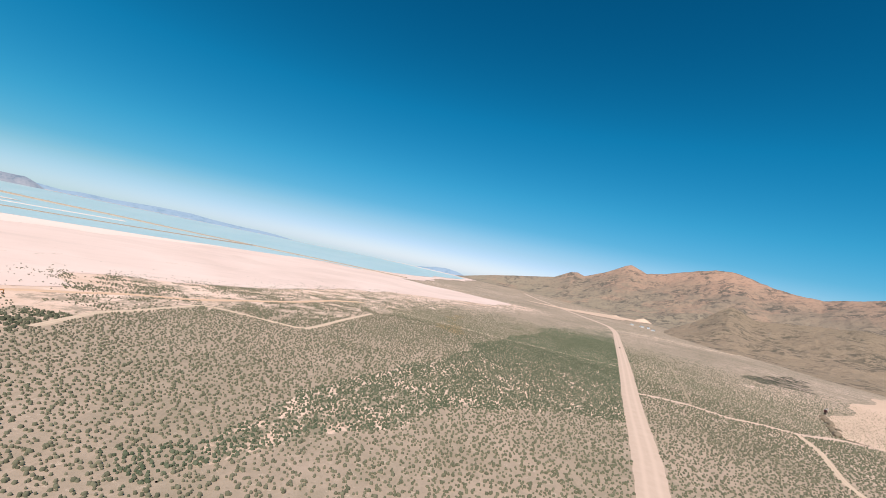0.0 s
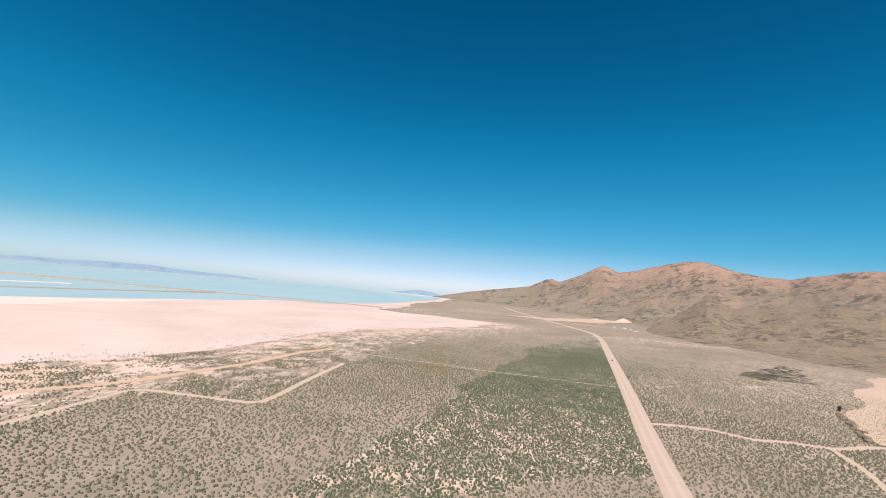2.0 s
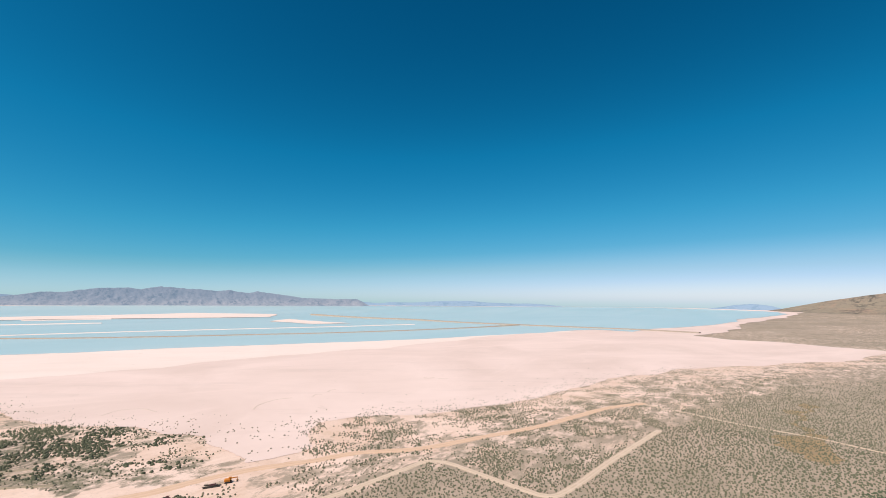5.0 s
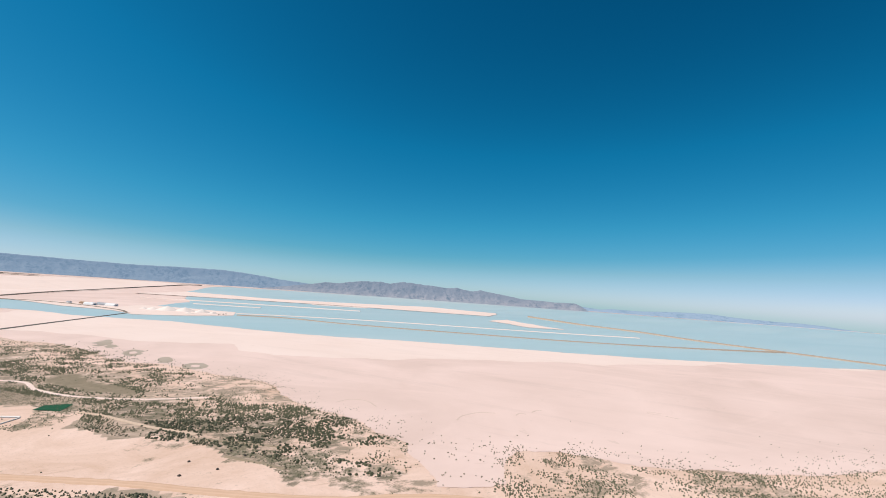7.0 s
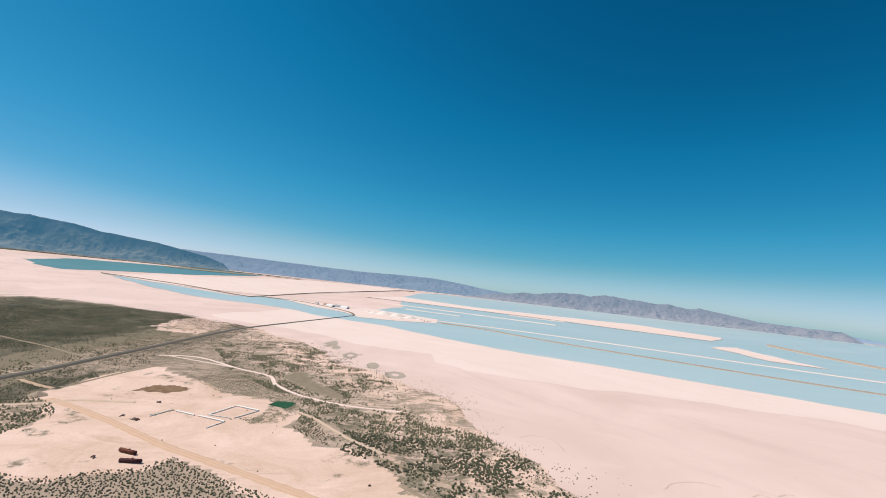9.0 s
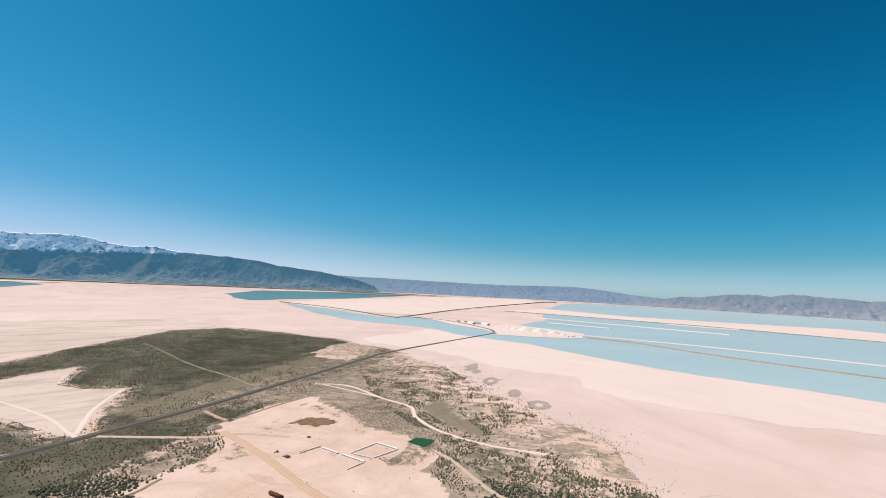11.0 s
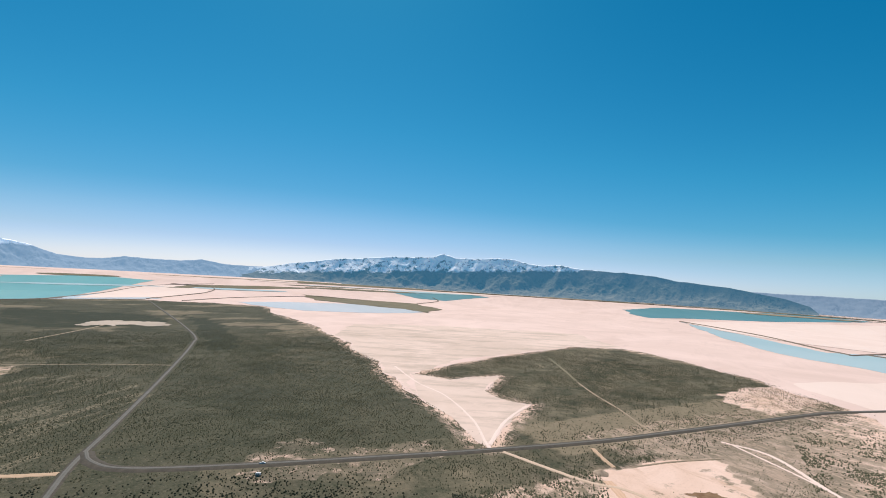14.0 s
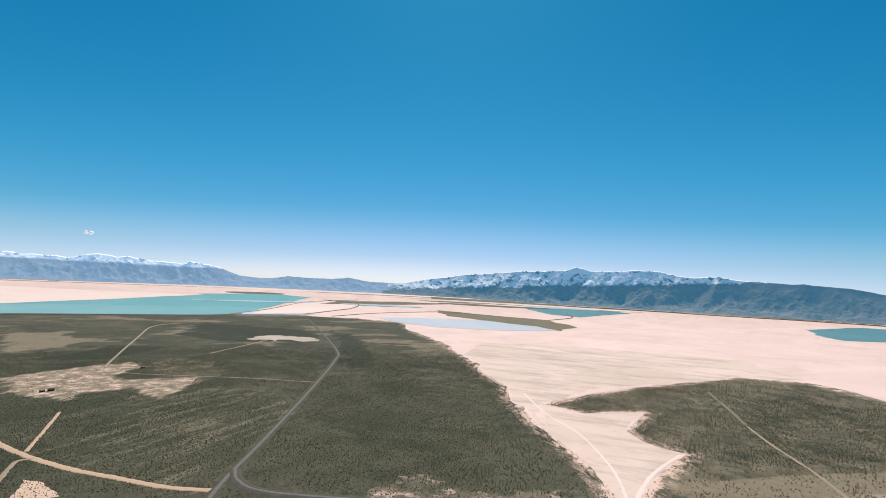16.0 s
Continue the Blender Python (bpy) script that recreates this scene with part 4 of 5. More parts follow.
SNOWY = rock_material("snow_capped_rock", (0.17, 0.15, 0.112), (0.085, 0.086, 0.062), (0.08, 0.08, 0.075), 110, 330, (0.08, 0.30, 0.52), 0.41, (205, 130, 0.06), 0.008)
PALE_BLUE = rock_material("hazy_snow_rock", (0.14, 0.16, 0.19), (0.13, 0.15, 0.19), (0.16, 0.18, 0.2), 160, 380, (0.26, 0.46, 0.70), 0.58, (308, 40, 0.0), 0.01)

mountain("brown_mountain", [(296, 60), (304, 95), (313, 92), (315.2, 86), (317, 81), (318.4, 73), (320.4, 76), (322.5, 83), (323.7, 88), (324.8, 96), (326.2, 102), (327.9, 100), (329.6, 93), (331.2, 85), (332.6, 78), (334.6, 71.5), (335.3, 77), (336.4, 83), (337, 79),
                            (339.2, 59), (341.5, 43), (342.4, 48), (343.1, 46), (345, 28), (349, 16), (352.3, 6), (356.3, -10), (359, -16)],
         [(296, 800), (312, 1300), (320, 1700), (331, 2300), (336, 2800), (342, 3400), (349, 4000), (359, 4350)],
         [(296, 3000), (312, 3500), (331, 4300), (359, 4700)], BROWN, "bare brown desert mountain with orange rock crest", 1.25, 560.0, 1.7, 0.02, 3, rows=110, step=0.12)
mountain("foothill", [(308, -10), (312, 30), (315, 36), (318.2, 28), (321.4, 20), (323.5, 18), (324.7, 29), (325.7, 34), (326.6, 24), (327.7, 8), (329.2, -12), (330.6, -25), (332.1, -43), (333.6, -56)],
         [(308, 1150), (318, 1250), (325, 1400), (333.6, 1800)], [(308, 2100), (318, 2200), (325, 2150), (333.6, 2050)], FOOT, "low bare tan foothill below a desert mountain", 0.8, 260.0, 1.3, 0.03, 7, rows=60, step=0.12, fall=500)
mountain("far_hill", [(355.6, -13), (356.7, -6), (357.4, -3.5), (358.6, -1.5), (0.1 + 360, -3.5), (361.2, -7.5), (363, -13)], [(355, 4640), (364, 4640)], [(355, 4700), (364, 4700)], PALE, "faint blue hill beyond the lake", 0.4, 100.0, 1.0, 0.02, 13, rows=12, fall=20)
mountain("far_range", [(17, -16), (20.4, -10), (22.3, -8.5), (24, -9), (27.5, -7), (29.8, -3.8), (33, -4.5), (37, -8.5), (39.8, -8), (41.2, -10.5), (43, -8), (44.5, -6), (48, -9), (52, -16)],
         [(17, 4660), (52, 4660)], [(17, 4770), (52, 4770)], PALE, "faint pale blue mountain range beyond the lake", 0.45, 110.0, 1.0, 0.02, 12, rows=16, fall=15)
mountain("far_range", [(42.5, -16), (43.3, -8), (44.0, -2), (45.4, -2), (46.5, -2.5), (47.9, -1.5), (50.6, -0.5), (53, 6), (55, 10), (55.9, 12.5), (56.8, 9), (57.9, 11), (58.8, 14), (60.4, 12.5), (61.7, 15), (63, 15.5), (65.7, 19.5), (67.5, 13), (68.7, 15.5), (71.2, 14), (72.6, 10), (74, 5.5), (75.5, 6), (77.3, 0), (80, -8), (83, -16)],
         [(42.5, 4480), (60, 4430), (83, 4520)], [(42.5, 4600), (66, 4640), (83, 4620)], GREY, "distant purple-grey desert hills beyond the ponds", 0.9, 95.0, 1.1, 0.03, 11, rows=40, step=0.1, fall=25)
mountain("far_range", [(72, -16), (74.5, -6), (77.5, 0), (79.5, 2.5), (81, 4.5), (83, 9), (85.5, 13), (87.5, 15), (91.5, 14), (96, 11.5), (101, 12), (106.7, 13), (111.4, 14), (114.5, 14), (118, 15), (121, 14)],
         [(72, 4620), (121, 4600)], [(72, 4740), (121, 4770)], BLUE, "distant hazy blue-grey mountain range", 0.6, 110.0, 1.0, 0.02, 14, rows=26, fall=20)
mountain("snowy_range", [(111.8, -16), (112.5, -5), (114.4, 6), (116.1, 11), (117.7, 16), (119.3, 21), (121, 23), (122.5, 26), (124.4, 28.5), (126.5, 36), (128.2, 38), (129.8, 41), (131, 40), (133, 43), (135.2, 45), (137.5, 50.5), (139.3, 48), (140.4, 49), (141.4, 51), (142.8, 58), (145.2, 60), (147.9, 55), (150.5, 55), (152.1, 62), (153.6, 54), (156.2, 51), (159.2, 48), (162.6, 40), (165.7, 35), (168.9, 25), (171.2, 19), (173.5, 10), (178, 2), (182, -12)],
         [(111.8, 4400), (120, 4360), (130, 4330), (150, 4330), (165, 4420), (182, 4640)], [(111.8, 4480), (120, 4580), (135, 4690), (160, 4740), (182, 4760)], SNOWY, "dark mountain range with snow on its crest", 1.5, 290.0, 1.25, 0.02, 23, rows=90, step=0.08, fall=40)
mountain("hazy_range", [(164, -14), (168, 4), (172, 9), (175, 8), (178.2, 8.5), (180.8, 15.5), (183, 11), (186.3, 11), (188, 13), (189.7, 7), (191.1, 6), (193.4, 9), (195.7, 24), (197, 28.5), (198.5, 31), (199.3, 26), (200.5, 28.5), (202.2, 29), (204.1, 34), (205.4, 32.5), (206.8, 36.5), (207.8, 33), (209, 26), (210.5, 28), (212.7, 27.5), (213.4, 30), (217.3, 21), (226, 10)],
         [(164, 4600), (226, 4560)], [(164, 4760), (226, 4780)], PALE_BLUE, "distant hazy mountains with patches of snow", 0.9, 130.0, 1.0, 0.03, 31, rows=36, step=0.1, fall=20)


# ---------------------------------------------------------------- shrubs
def shrub_field(name, count, low, high, seed, label, x0, x1, y0, y1, allow, material):
    """Low shrubs, each a small uneven dome, joined into one mesh."""
    rng = np.random.RandomState(seed)
    cell = math.sqrt((x1 - x0) * (y1 - y0) / count)
    x, y = np.meshgrid(np.arange(x0, x1, cell), np.arange(y0, y1, cell))
    x, y = x.ravel() + rng.uniform(-0.75, 0.75, x.size) * cell, y.ravel() + rng.uniform(-0.75, 0.75, y.size) * cell
    keep = rng.rand(len(x)) < allow(x, y)
    x, y = x[keep], y[keep]
    n = len(x)
    size = low + (high - low) * rng.rand(n) ** 1.3
    tall = size * rng.uniform(0.55, 0.95, n)
    turn = rng.uniform(0, math.tau, n)
    k = 4
    ring = turn[:, None] + np.arange(k) * math.tau / k
    r0 = size[:, None] * rng.uniform(0.75, 1.15, (n, k))
    r1 = r0 * rng.uniform(0.55, 0.95, (n, k))
    z1 = tall[:, None] * rng.uniform(0.5, 0.85, (n, k))
    foot = np.stack([x[:, None] + r0 * np.cos(ring), y[:, None] + r0 * np.sin(ring), np.full((n, k), -0.15)], -1)
    brow = np.stack([x[:, None] + r1 * np.cos(ring + 0.4), y[:, None] + r1 * np.sin(ring + 0.4), z1 + 0.25], -1)
    top = np.stack([x + 0.2 * size, y, tall + 0.25], -1)[:, None]
    close = np.hypot(x + 40, y - 130) < 430
    full, tent = [], []
    for i in range(k):
        j = (i + 1) % k
        full += [(i, j, k + i), (j, k + j, k + i), (k + i, k + j, 2 * k)]
        tent.append((i, j, k))
    v = np.concatenate([np.concatenate([foot[close], brow[close], top[close]], 1).reshape(-1, 3), np.concatenate([foot[~close], top[~close] + np.stack([0 * tall, 0 * tall, 0.45 * tall], -1)[~close][:, None]], 1).reshape(-1, 3)])
    m0, m1 = int(close.sum()), int((~close).sum())
    f = np.concatenate([(np.array(full)[None] + (np.arange(m0) * (2 * k + 1))[:, None, None]).reshape(-1),
                        (np.array(tent)[None] + (m0 * (2 * k + 1) + np.arange(m1) * (k + 1))[:, None, None]).reshape(-1)])
    me = bpy.data.meshes.new(name)
    me.vertices.add(len(v))
    me.vertices.foreach_set("co", v.ravel())
    m = len(f) // 3
    me.loops.add(len(f))
    me.loops.foreach_set("vertex_index", f.astype(np.int32))
    me.polygons.add(m)
    me.polygons.foreach_set("loop_start", np.arange(0, 3 * m, 3, dtype=np.int32))
    me.update(calc_edges=True)
    me.materials.append(material)
    return tagged(new(name, me), label, "shrubs", kind="stuff")


ROADS = [(p, w) for p, w, _ in TRACKS] + [(N_ROAD, 15), (S_ROAD, 18), ([(40, 20), (100, 172), (122, 225), (167, 340), (258, 565), (393, 907)], 13)]


def off_roads(x, y):
    ok = np.ones(x.shape, bool)
    for pts, w in ROADS:
        c = smooth(pts, 20)
        for (ax, ay), (bx, by) in zip(c, c[1:]):
            if not (min(ax, bx) - w < 1200 and max(ax, bx) + w > -1400):
                continue
            near = (x > min(ax, bx) - w) & (x < max(ax, bx) + w) & (y > min(ay, by) - w) & (y < max(ay, by) + w) & ok
            if near.any():
                q = np.nonzero(near)[0]
                t = np.clip(((x[q] - ax) * (bx - ax) + (y[q] - ay) * (by - ay)) / ((bx - ax) ** 2 + (by - ay) ** 2 + 1e-9), 0, 1)
                ok[q] = np.hypot(x[q] - ax - t * (bx - ax), y[q] - ay - t * (by - ay)) > w * 0.55
    return ok


def sage(x, y):
    sx, sy = wobble(x, y, 9, 60, 77)
    bare, green, dense, flecks, dry, weeds, lush, rows = cover(x, y)
    d = 0.74 + 0.08 * waves(x, y, 130, 61) + 0.10 * waves(x, y, 38, 62) - 0.40 * (green > 0.2) + 0.1 * dense
    d = np.where(y < -60, np.clip(np.where(y > -330, 0.26, 0.44) + 0.25 * waves(x, y, 150, 66) + 0.25 * waves(x, y, 30, 67), 0.04, 1), d)
    d = np.where(inside(YARD, x, y), 0.001, d * (1 - 0.3 * bare * (green < 0.2)))
    clump = waves(x, y, 26, 88) + 0.5 * waves(x, y, 90, 89)
    sandy = (shore_distance(x, y) < 150) & (x > -1100) & (y > -160)
    d = np.where(sandy & ~inside(YARD, x, y), np.where(y > 330, np.clip(0.30 + 1.0 * clump, 0.02, 1), np.clip(0.10 + 0.55 * clump, 0.0, 1)), d)
    d = np.where(inside(PATCH_A, x, y) | inside(PATCH_B, x, y), 0.12 + 0.5 * clump, d)
    d = np.where(inside(BELT, sx, sy), np.clip(0.25 + 0.7 * clump, 0.02, 1), d)
    out = inside(SALT_OUTLINE, x, y)
    d = np.where(out, np.where((clump > 0.12) & sandy, 0.55, 0.05) * np.exp(-shore_distance(x, y) / 14.0) * (y > -300), d)
    d = np.where(inside(TAN_NORTH, x, y) | inside(TAN_PAN, x, y), 0.03, d)
    d = np.where(weeds > 0.5, 0.25, d)
    d = np.where(inside(SAGE_PLAIN, sx, sy) & (green < 0.2), 0.66 + 0.10 * waves(x, y, 38, 62), d)
    r = np.hypot(x - HOME[0], y - HOME[1])
    reach = np.where(y < -150, 1500.0, SHRUB_REACH)
    d = d * np.clip((reach - r) / 350, 0.0, 1)
    behind = ((x > 60) & (y < -30) & (y > -260)) | ((y > -30) & (x > 60 + 1.15 * np.maximum(y, 0)))
    return np.where(behind | ~off_roads(x, y), 0, np.clip(d, 0, 1))


shrub_field("sagebrush", 600000, 0.38, 0.84, 5, "grey-green sagebrush scattered over the dry plain", -930, 720, -150, 980, sage, SHRUB)
shrub_field("greasewood", 560000, 0.42, 1.10, 6, "greasewood thick over the northern plain, self-shade in its dark green", -1250, 620, -1350, -150, sage, DARK_SHRUB)


def brine(x, y):
    """Clumps along the salt shore and on the sandy rise beside it."""
    clump = waves(x, y, 30, 88) + 0.5 * waves(x, y, 90, 89)
    sandy = (shore_distance(x, y) < 170) & (x > -1100) & (y > -170) & (y < 300 + 0.2 * x)
    patchy = inside(PATCH_A, x, y) | inside(PATCH_B, x, y)
    d = np.where(patchy, np.clip(0.38 + 1.6 * clump, 0.04, 1), np.where(sandy, np.clip(0.32 + 1.0 * clump, 0.02, 1), 0))
    d = np.where(inside(SALT_OUTLINE, x, y), np.where(clump > 0, 0.5, 0.10) * np.exp(-shore_distance(x, y) / 13.0) * sandy, d)
    d = d * ~(inside(YARD, x, y) | inside(TAN_PAN, x, y) | inside(SAGE_PLAIN, x, y)) * off_roads(x, y)
    return d * np.clip((1000 - np.hypot(x - HOME[0], y - HOME[1])) / 300, 0, 1)


shrub_field("saltbush", 250000, 0.6, 1.5, 15, "clumps of dark grey-green saltbush on pale sand", -1000, 60, -170, 900, brine, SALTBUSH)


def rabbit(x, y):
    gx, gy = wobble(x, y, 16, 160, 9)
    near = inside(GREEN, gx, gy) & off_roads(x, y)
    return near * np.clip(0.60 + 0.22 * waves(x, y, 24, 44), 0, 1) * np.clip((900 - y) / 200, 0, 1)


shrub_field("rabbitbrush", 250000, 0.42, 0.80, 8, "dense green rabbitbrush on pale sandy soil", -100, 520, 100, 900, rabbit, GREEN_SHRUB)


# ---------------------------------------------------------------- things
RUST = plain_material("rusted_steel", (0.13, 0.045, 0.030), (0.20, 0.075, 0.045), 1.5, 0.7, 0.3)
DARK_RUST = plain_material("dark_rusted_steel", (0.06, 0.025, 0.028), (0.10, 0.04, 0.035), 1.5, 0.7, 0.3)
CONCRETE = plain_material("whitewashed_concrete", (0.76, 0.72, 0.67), (0.84, 0.81, 0.77), 0.4)
STEEL = plain_material("dark_scrap_steel", (0.05, 0.042, 0.038), (0.10, 0.08, 0.065), 1.0, 0.7, 0.3)
WHITE = plain_material("white_painted_metal", (0.72, 0.72, 0.72), (0.80, 0.80, 0.79), 0.6, 0.4)
GREY_ROOF = plain_material("grey_sheet_roof", (0.28, 0.30, 0.33), (0.38, 0.40, 0.43), 0.4, 0.5)
TAN_WALL = plain_material("tan_siding", (0.36, 0.23, 0.15), (0.44, 0.30, 0.20), 0.5)
GLASS = plain_material("dark_window_glass", (0.02, 0.025, 0.03), (0.03, 0.035, 0.04), 1.0, 0.08)
RUBBER = plain_material("black_rubber", (0.02, 0.02, 0.02), (0.035, 0.035, 0.035), 3.0)
BOULDER = plain_material("weathered_rock", (0.16, 0.12, 0.085), (0.30, 0.23, 0.165), 0.5)
HEAP = salt_material("heaped_salt", (0.80, 0.70, 0.645), (0.72, 0.60, 0.53), 0.7)
EARTH = plain_material("heaped_earth", (0.33, 0.25, 0.18), (0.42, 0.33, 0.25), 0.3)
PAINT = plain_material("orange_machine_paint", (0.62, 0.22, 0.03), (0.52, 0.18, 0.03), 2.0, 0.5)


def thing(name, x, y, turn, label, category, group="", z=None):
    ob = new(name)
    ob.empty_display_size = 1.0
    ob.matrix_world = pose(x, y, float(land(x, y)[2]) if z is None else z, 0, 0, turn)
    return tagged(ob, label, category, group)


def part(name, bm, material, parent, label="", smooth_faces=False):
    me = bpy.data.meshes.new(name)
    bm.normal_update()
    bm.to_mesh(me)
    bm.free()
    me.materials.append(material)
    if smooth_faces:
        me.polygons.foreach_set("use_smooth", [True] * len(me.polygons))
    ob = new(name, me)
    ob.parent = parent
    if label:
        ob["label"] = label
    return ob


def block(x, y, z, sx, sy, sz, bevel=0.04, turn=0.0, tilt=0.0, top=1.0):
    """A bevelled block centred on x, y that stands on z; top narrows its upper face."""
    bm = bmesh.new()
    bmesh.ops.create_cube(bm, size=1.0)
    for v in bm.verts:
        k = top if v.co.z > 0 else 1.0
        v.co = Vector((v.co.x * sx * k, v.co.y * sy * k, (v.co.z + 0.5) * sz))
    if bevel:
        bmesh.ops.bevel(bm, geom=bm.edges[:], offset=bevel, segments=1, affect="EDGES")
    bmesh.ops.transform(bm, matrix=pose(x, y, z, tilt, 0, turn), verts=bm.verts)
    return bm


def lathe(profile, axis="z", segments=20):
    """A turned shape from (along, radius) pairs."""
    bm = bmesh.new()
    rows = []
    for a, r in profile:
        row = []
        for k in range(segments):
            c, s = r * math.cos(k * math.tau / segments), r * math.sin(k * math.tau / segments)
            row.append(bm.verts.new({"z": (c, s, a), "x": (a, c, s), "y": (s, a, c)}[axis]))
        rows.append(row)
    for p, q in zip(rows, rows[1:]):
        for k in range(segments):
            j = (k + 1) % segments
            bm.faces.new((p[k], p[j], q[j], q[k]))
    bm.faces.new(rows[0][::-1])
    bm.faces.new(rows[-1])
    return bm


def moved(bm, m):
    bmesh.ops.transform(bm, matrix=m, verts=bm.verts)
    return bm


def tank(x, y, turn, material, label):
    t = thing("storage_tank", x, y, turn, label, "tank", "scrapped tanks")
    r, half = 1.35, 6.6
    part("shell", moved(lathe([(-half, r), (-half * 0.33, r), (half * 0.33, r * 0.995), (half, r)], "x", 24), pose(0, 0, r - 0.1)), material, t, "", True)
    for s in (-1, 1):
        part("end_cap", moved(lathe([(0, r), (0.3 * s, r * 0.9), (0.5 * s, r * 0.6), (0.6 * s, 0.05)], "x", 24), pose(half * s, 0, r - 0.1)), DARK_RUST, t, "dark dished end", True)
    for a in (-5.2, -2.6, 0, 2.6, 5.2):
        part("band", moved(lathe([(a - 0.1, r + 0.01), (a - 0.1, r + 0.06), (a + 0.1, r + 0.06), (a + 0.1, r + 0.01)], "x", 24), pose(0, 0, r - 0.1)), DARK_RUST, t)
    dome = part("manhole_dome", moved(lathe([(0, 0.55), (0.45, 0.55), (0.55, 0.3)], "z", 14), pose(1.2, 0, 2 * r - 0.2)), material, t)
    part("lid", moved(lathe([(0, 0.4), (0.1, 0.4), (0.14, 0.1)], "z", 12), pose(1.2, 0, 2 * r + 0.33)), DARK_RUST, dome)
    for a in (-4, 4):
        part("cradle", block(a, 0, -0.2, 0.4, 2.2, 0.5), STEEL, t)
    return t


tank(-390.5, -9.5, 72, RUST, "long rusted red steel tank lying on sand")
tank(-376, 1.0, 92, DARK_RUST, "long dark rusted steel tank lying on sand")


def wall(a, b, height, thick, material, label):
    a, b = Vector(a), Vector(b)
    d = b - a
    n = max(2, int(d.length / 2.4))
    t = thing("low_wall", *((a + b) / 2), math.degrees(math.atan2(d.y, d.x)), label, "wall", "ruined basin walls")
    for k in range(n):
        w = d.length / n
        part("panel", block((k + 0.5) * w - d.length / 2, 0, -0.5, w - 0.04, thick, height + 0.5 + 0.06 * math.sin(k * 2.3), 0.03), material, t)
    part("coping", block(0, 0, height - 0.04, d.length, thick + 0.2, 0.16, 0.03), material, t)
    return t


WALLS = [((-467, -38), (-489, -30), 0.7, 0.6, CONCRETE, "crumbling low pale concrete wall"), ((-486, -25), (-479, -6), 0.8, 2.0, CONCRETE, "thick low whitewashed concrete wall"),
         ((-478, -2), (-469, 24), 0.8, 2.0, CONCRETE, "thick low whitewashed concrete wall"), ((-483, 4), (-515, 16), 0.6, 1.0, CONCRETE, "low pale concrete wall round a basin"),
         ((-516, 17), (-507, 41), 0.9, 2.2, CONCRETE, "thick low whitewashed concrete wall"), ((-506, 41), (-480, 28), 0.6, 0.5, CONCRETE, "crumbling low pale concrete wall"),
         ((-479, 26), (-483, 5), 0.6, 0.5, CONCRETE, "crumbling low pale concrete wall"), ((-468, 24), (-450, 17), 0.5, 0.5, CONCRETE, "crumbling low pale concrete wall")]
for row in WALLS:
    wall(*row)


def scrap(x, y, turn, beams, label, seed, long=7.0):
    rng = random.Random(seed)
    t = thing("scrap_heap", x, y, turn, label, "scrap", "scrap heaps")
    for k in range(beams):
        part("beam", block(rng.uniform(-1, 1), (k - beams / 2) * 0.9, 0.05 + 0.3 * (k % 2), long * rng.uniform(0.6, 1.1), 0.5, 0.45, 0.05, rng.uniform(-16, 16), 0), STEEL, t)
    part("plate", block(0.5, 0.2, 0.75, long * 0.4, 2.0, 0.12, 0.02, 20, 8), DARK_RUST, t)
    return t


scrap(-457, -43, 60, 5, "heap of dark scrap beams on sand", 1)
scrap(-464, -58, 20, 3, "small heap of bent dark scrap", 2, 4)
scrap(-508, -52, 80, 3, "small heap of dark scrap by the track", 3, 4)
scrap(-380, -25, 10, 3, "small heap of dark scrap by the tanks", 4, 4)
scrap(-260, 264, 48, 5, "row of long dark scrap pipes beside a dirt road", 5, 9)
scrap(-265, 242, 30, 3, "small heap of dark scrap beside a dirt road", 6, 4)


def heap(name, x, y, rx, ry, h, material, label, category, seed, group="", lift=-0.2):
    """A heap that slumps unevenly from one crest."""
    bm = bmesh.new()
    n, rings = 30, 12
    rows = []
    for i in range(rings):
        f = i / (rings - 1)
        row = []
        for k in range(n):
            a = k * math.tau / n
            w = 1 + 0.16 * noise.fractal(Vector((math.cos(a) * 1.5, math.sin(a) * 1.5, seed)), 1, 2, 4)
            z = h * (1 - f) ** 0.9 * (1 + 0.14 * noise.noise(Vector((math.cos(a) * f * 4, math.sin(a) * f * 4, seed + 3)))) - 0.3 * (i == rings - 1)
            row.append(bm.verts.new((rx * f * w * math.cos(a), ry * f * w * math.sin(a), z)) if i else None)
        rows.append(row)
    peak = bm.verts.new((0, 0, h * 0.98))
    for k in range(n):
        j = (k + 1) % n
        bm.faces.new((peak, rows[1][k], rows[1][j]))
        for p, q in zip(rows[1:], rows[2:]):
            bm.faces.new((p[k], q[k], q[j], p[j]))
    me = bpy.data.meshes.new(name)
    bm.to_mesh(me)
    bm.free()
    me.materials.append(material)
    me.polygons.foreach_set("use_smooth", [True] * len(me.polygons))
    ob = new(name, me)
    ob.matrix_world = pose(x, y, float(land(x, y)[2]) + lift, 0, 0, seed * 37)
    return tagged(ob, label, category, group)


heap("earth_mound", -499, -155, 8, 8, 4.2, EARTH, "conical brown earth mound beside a road", "mound", 2)
for n, (x, y, r, h) in enumerate(((-1870, 40, 26, 9), (-1850, 84, 40, 16), (-1834, 137, 34, 14), (-1800, 190, 30, 11), (-1763, 222, 18, 7), (-1900, 10, 16, 6), (-1905, 90, 24, 10), (-1730, 150, 16, 5))):
    heap("salt_heap", x, y, r, r * 0.8, h, HEAP, "large heap of harvested white salt", "salt heap", 10 + n, "salt heaps", 0.6)
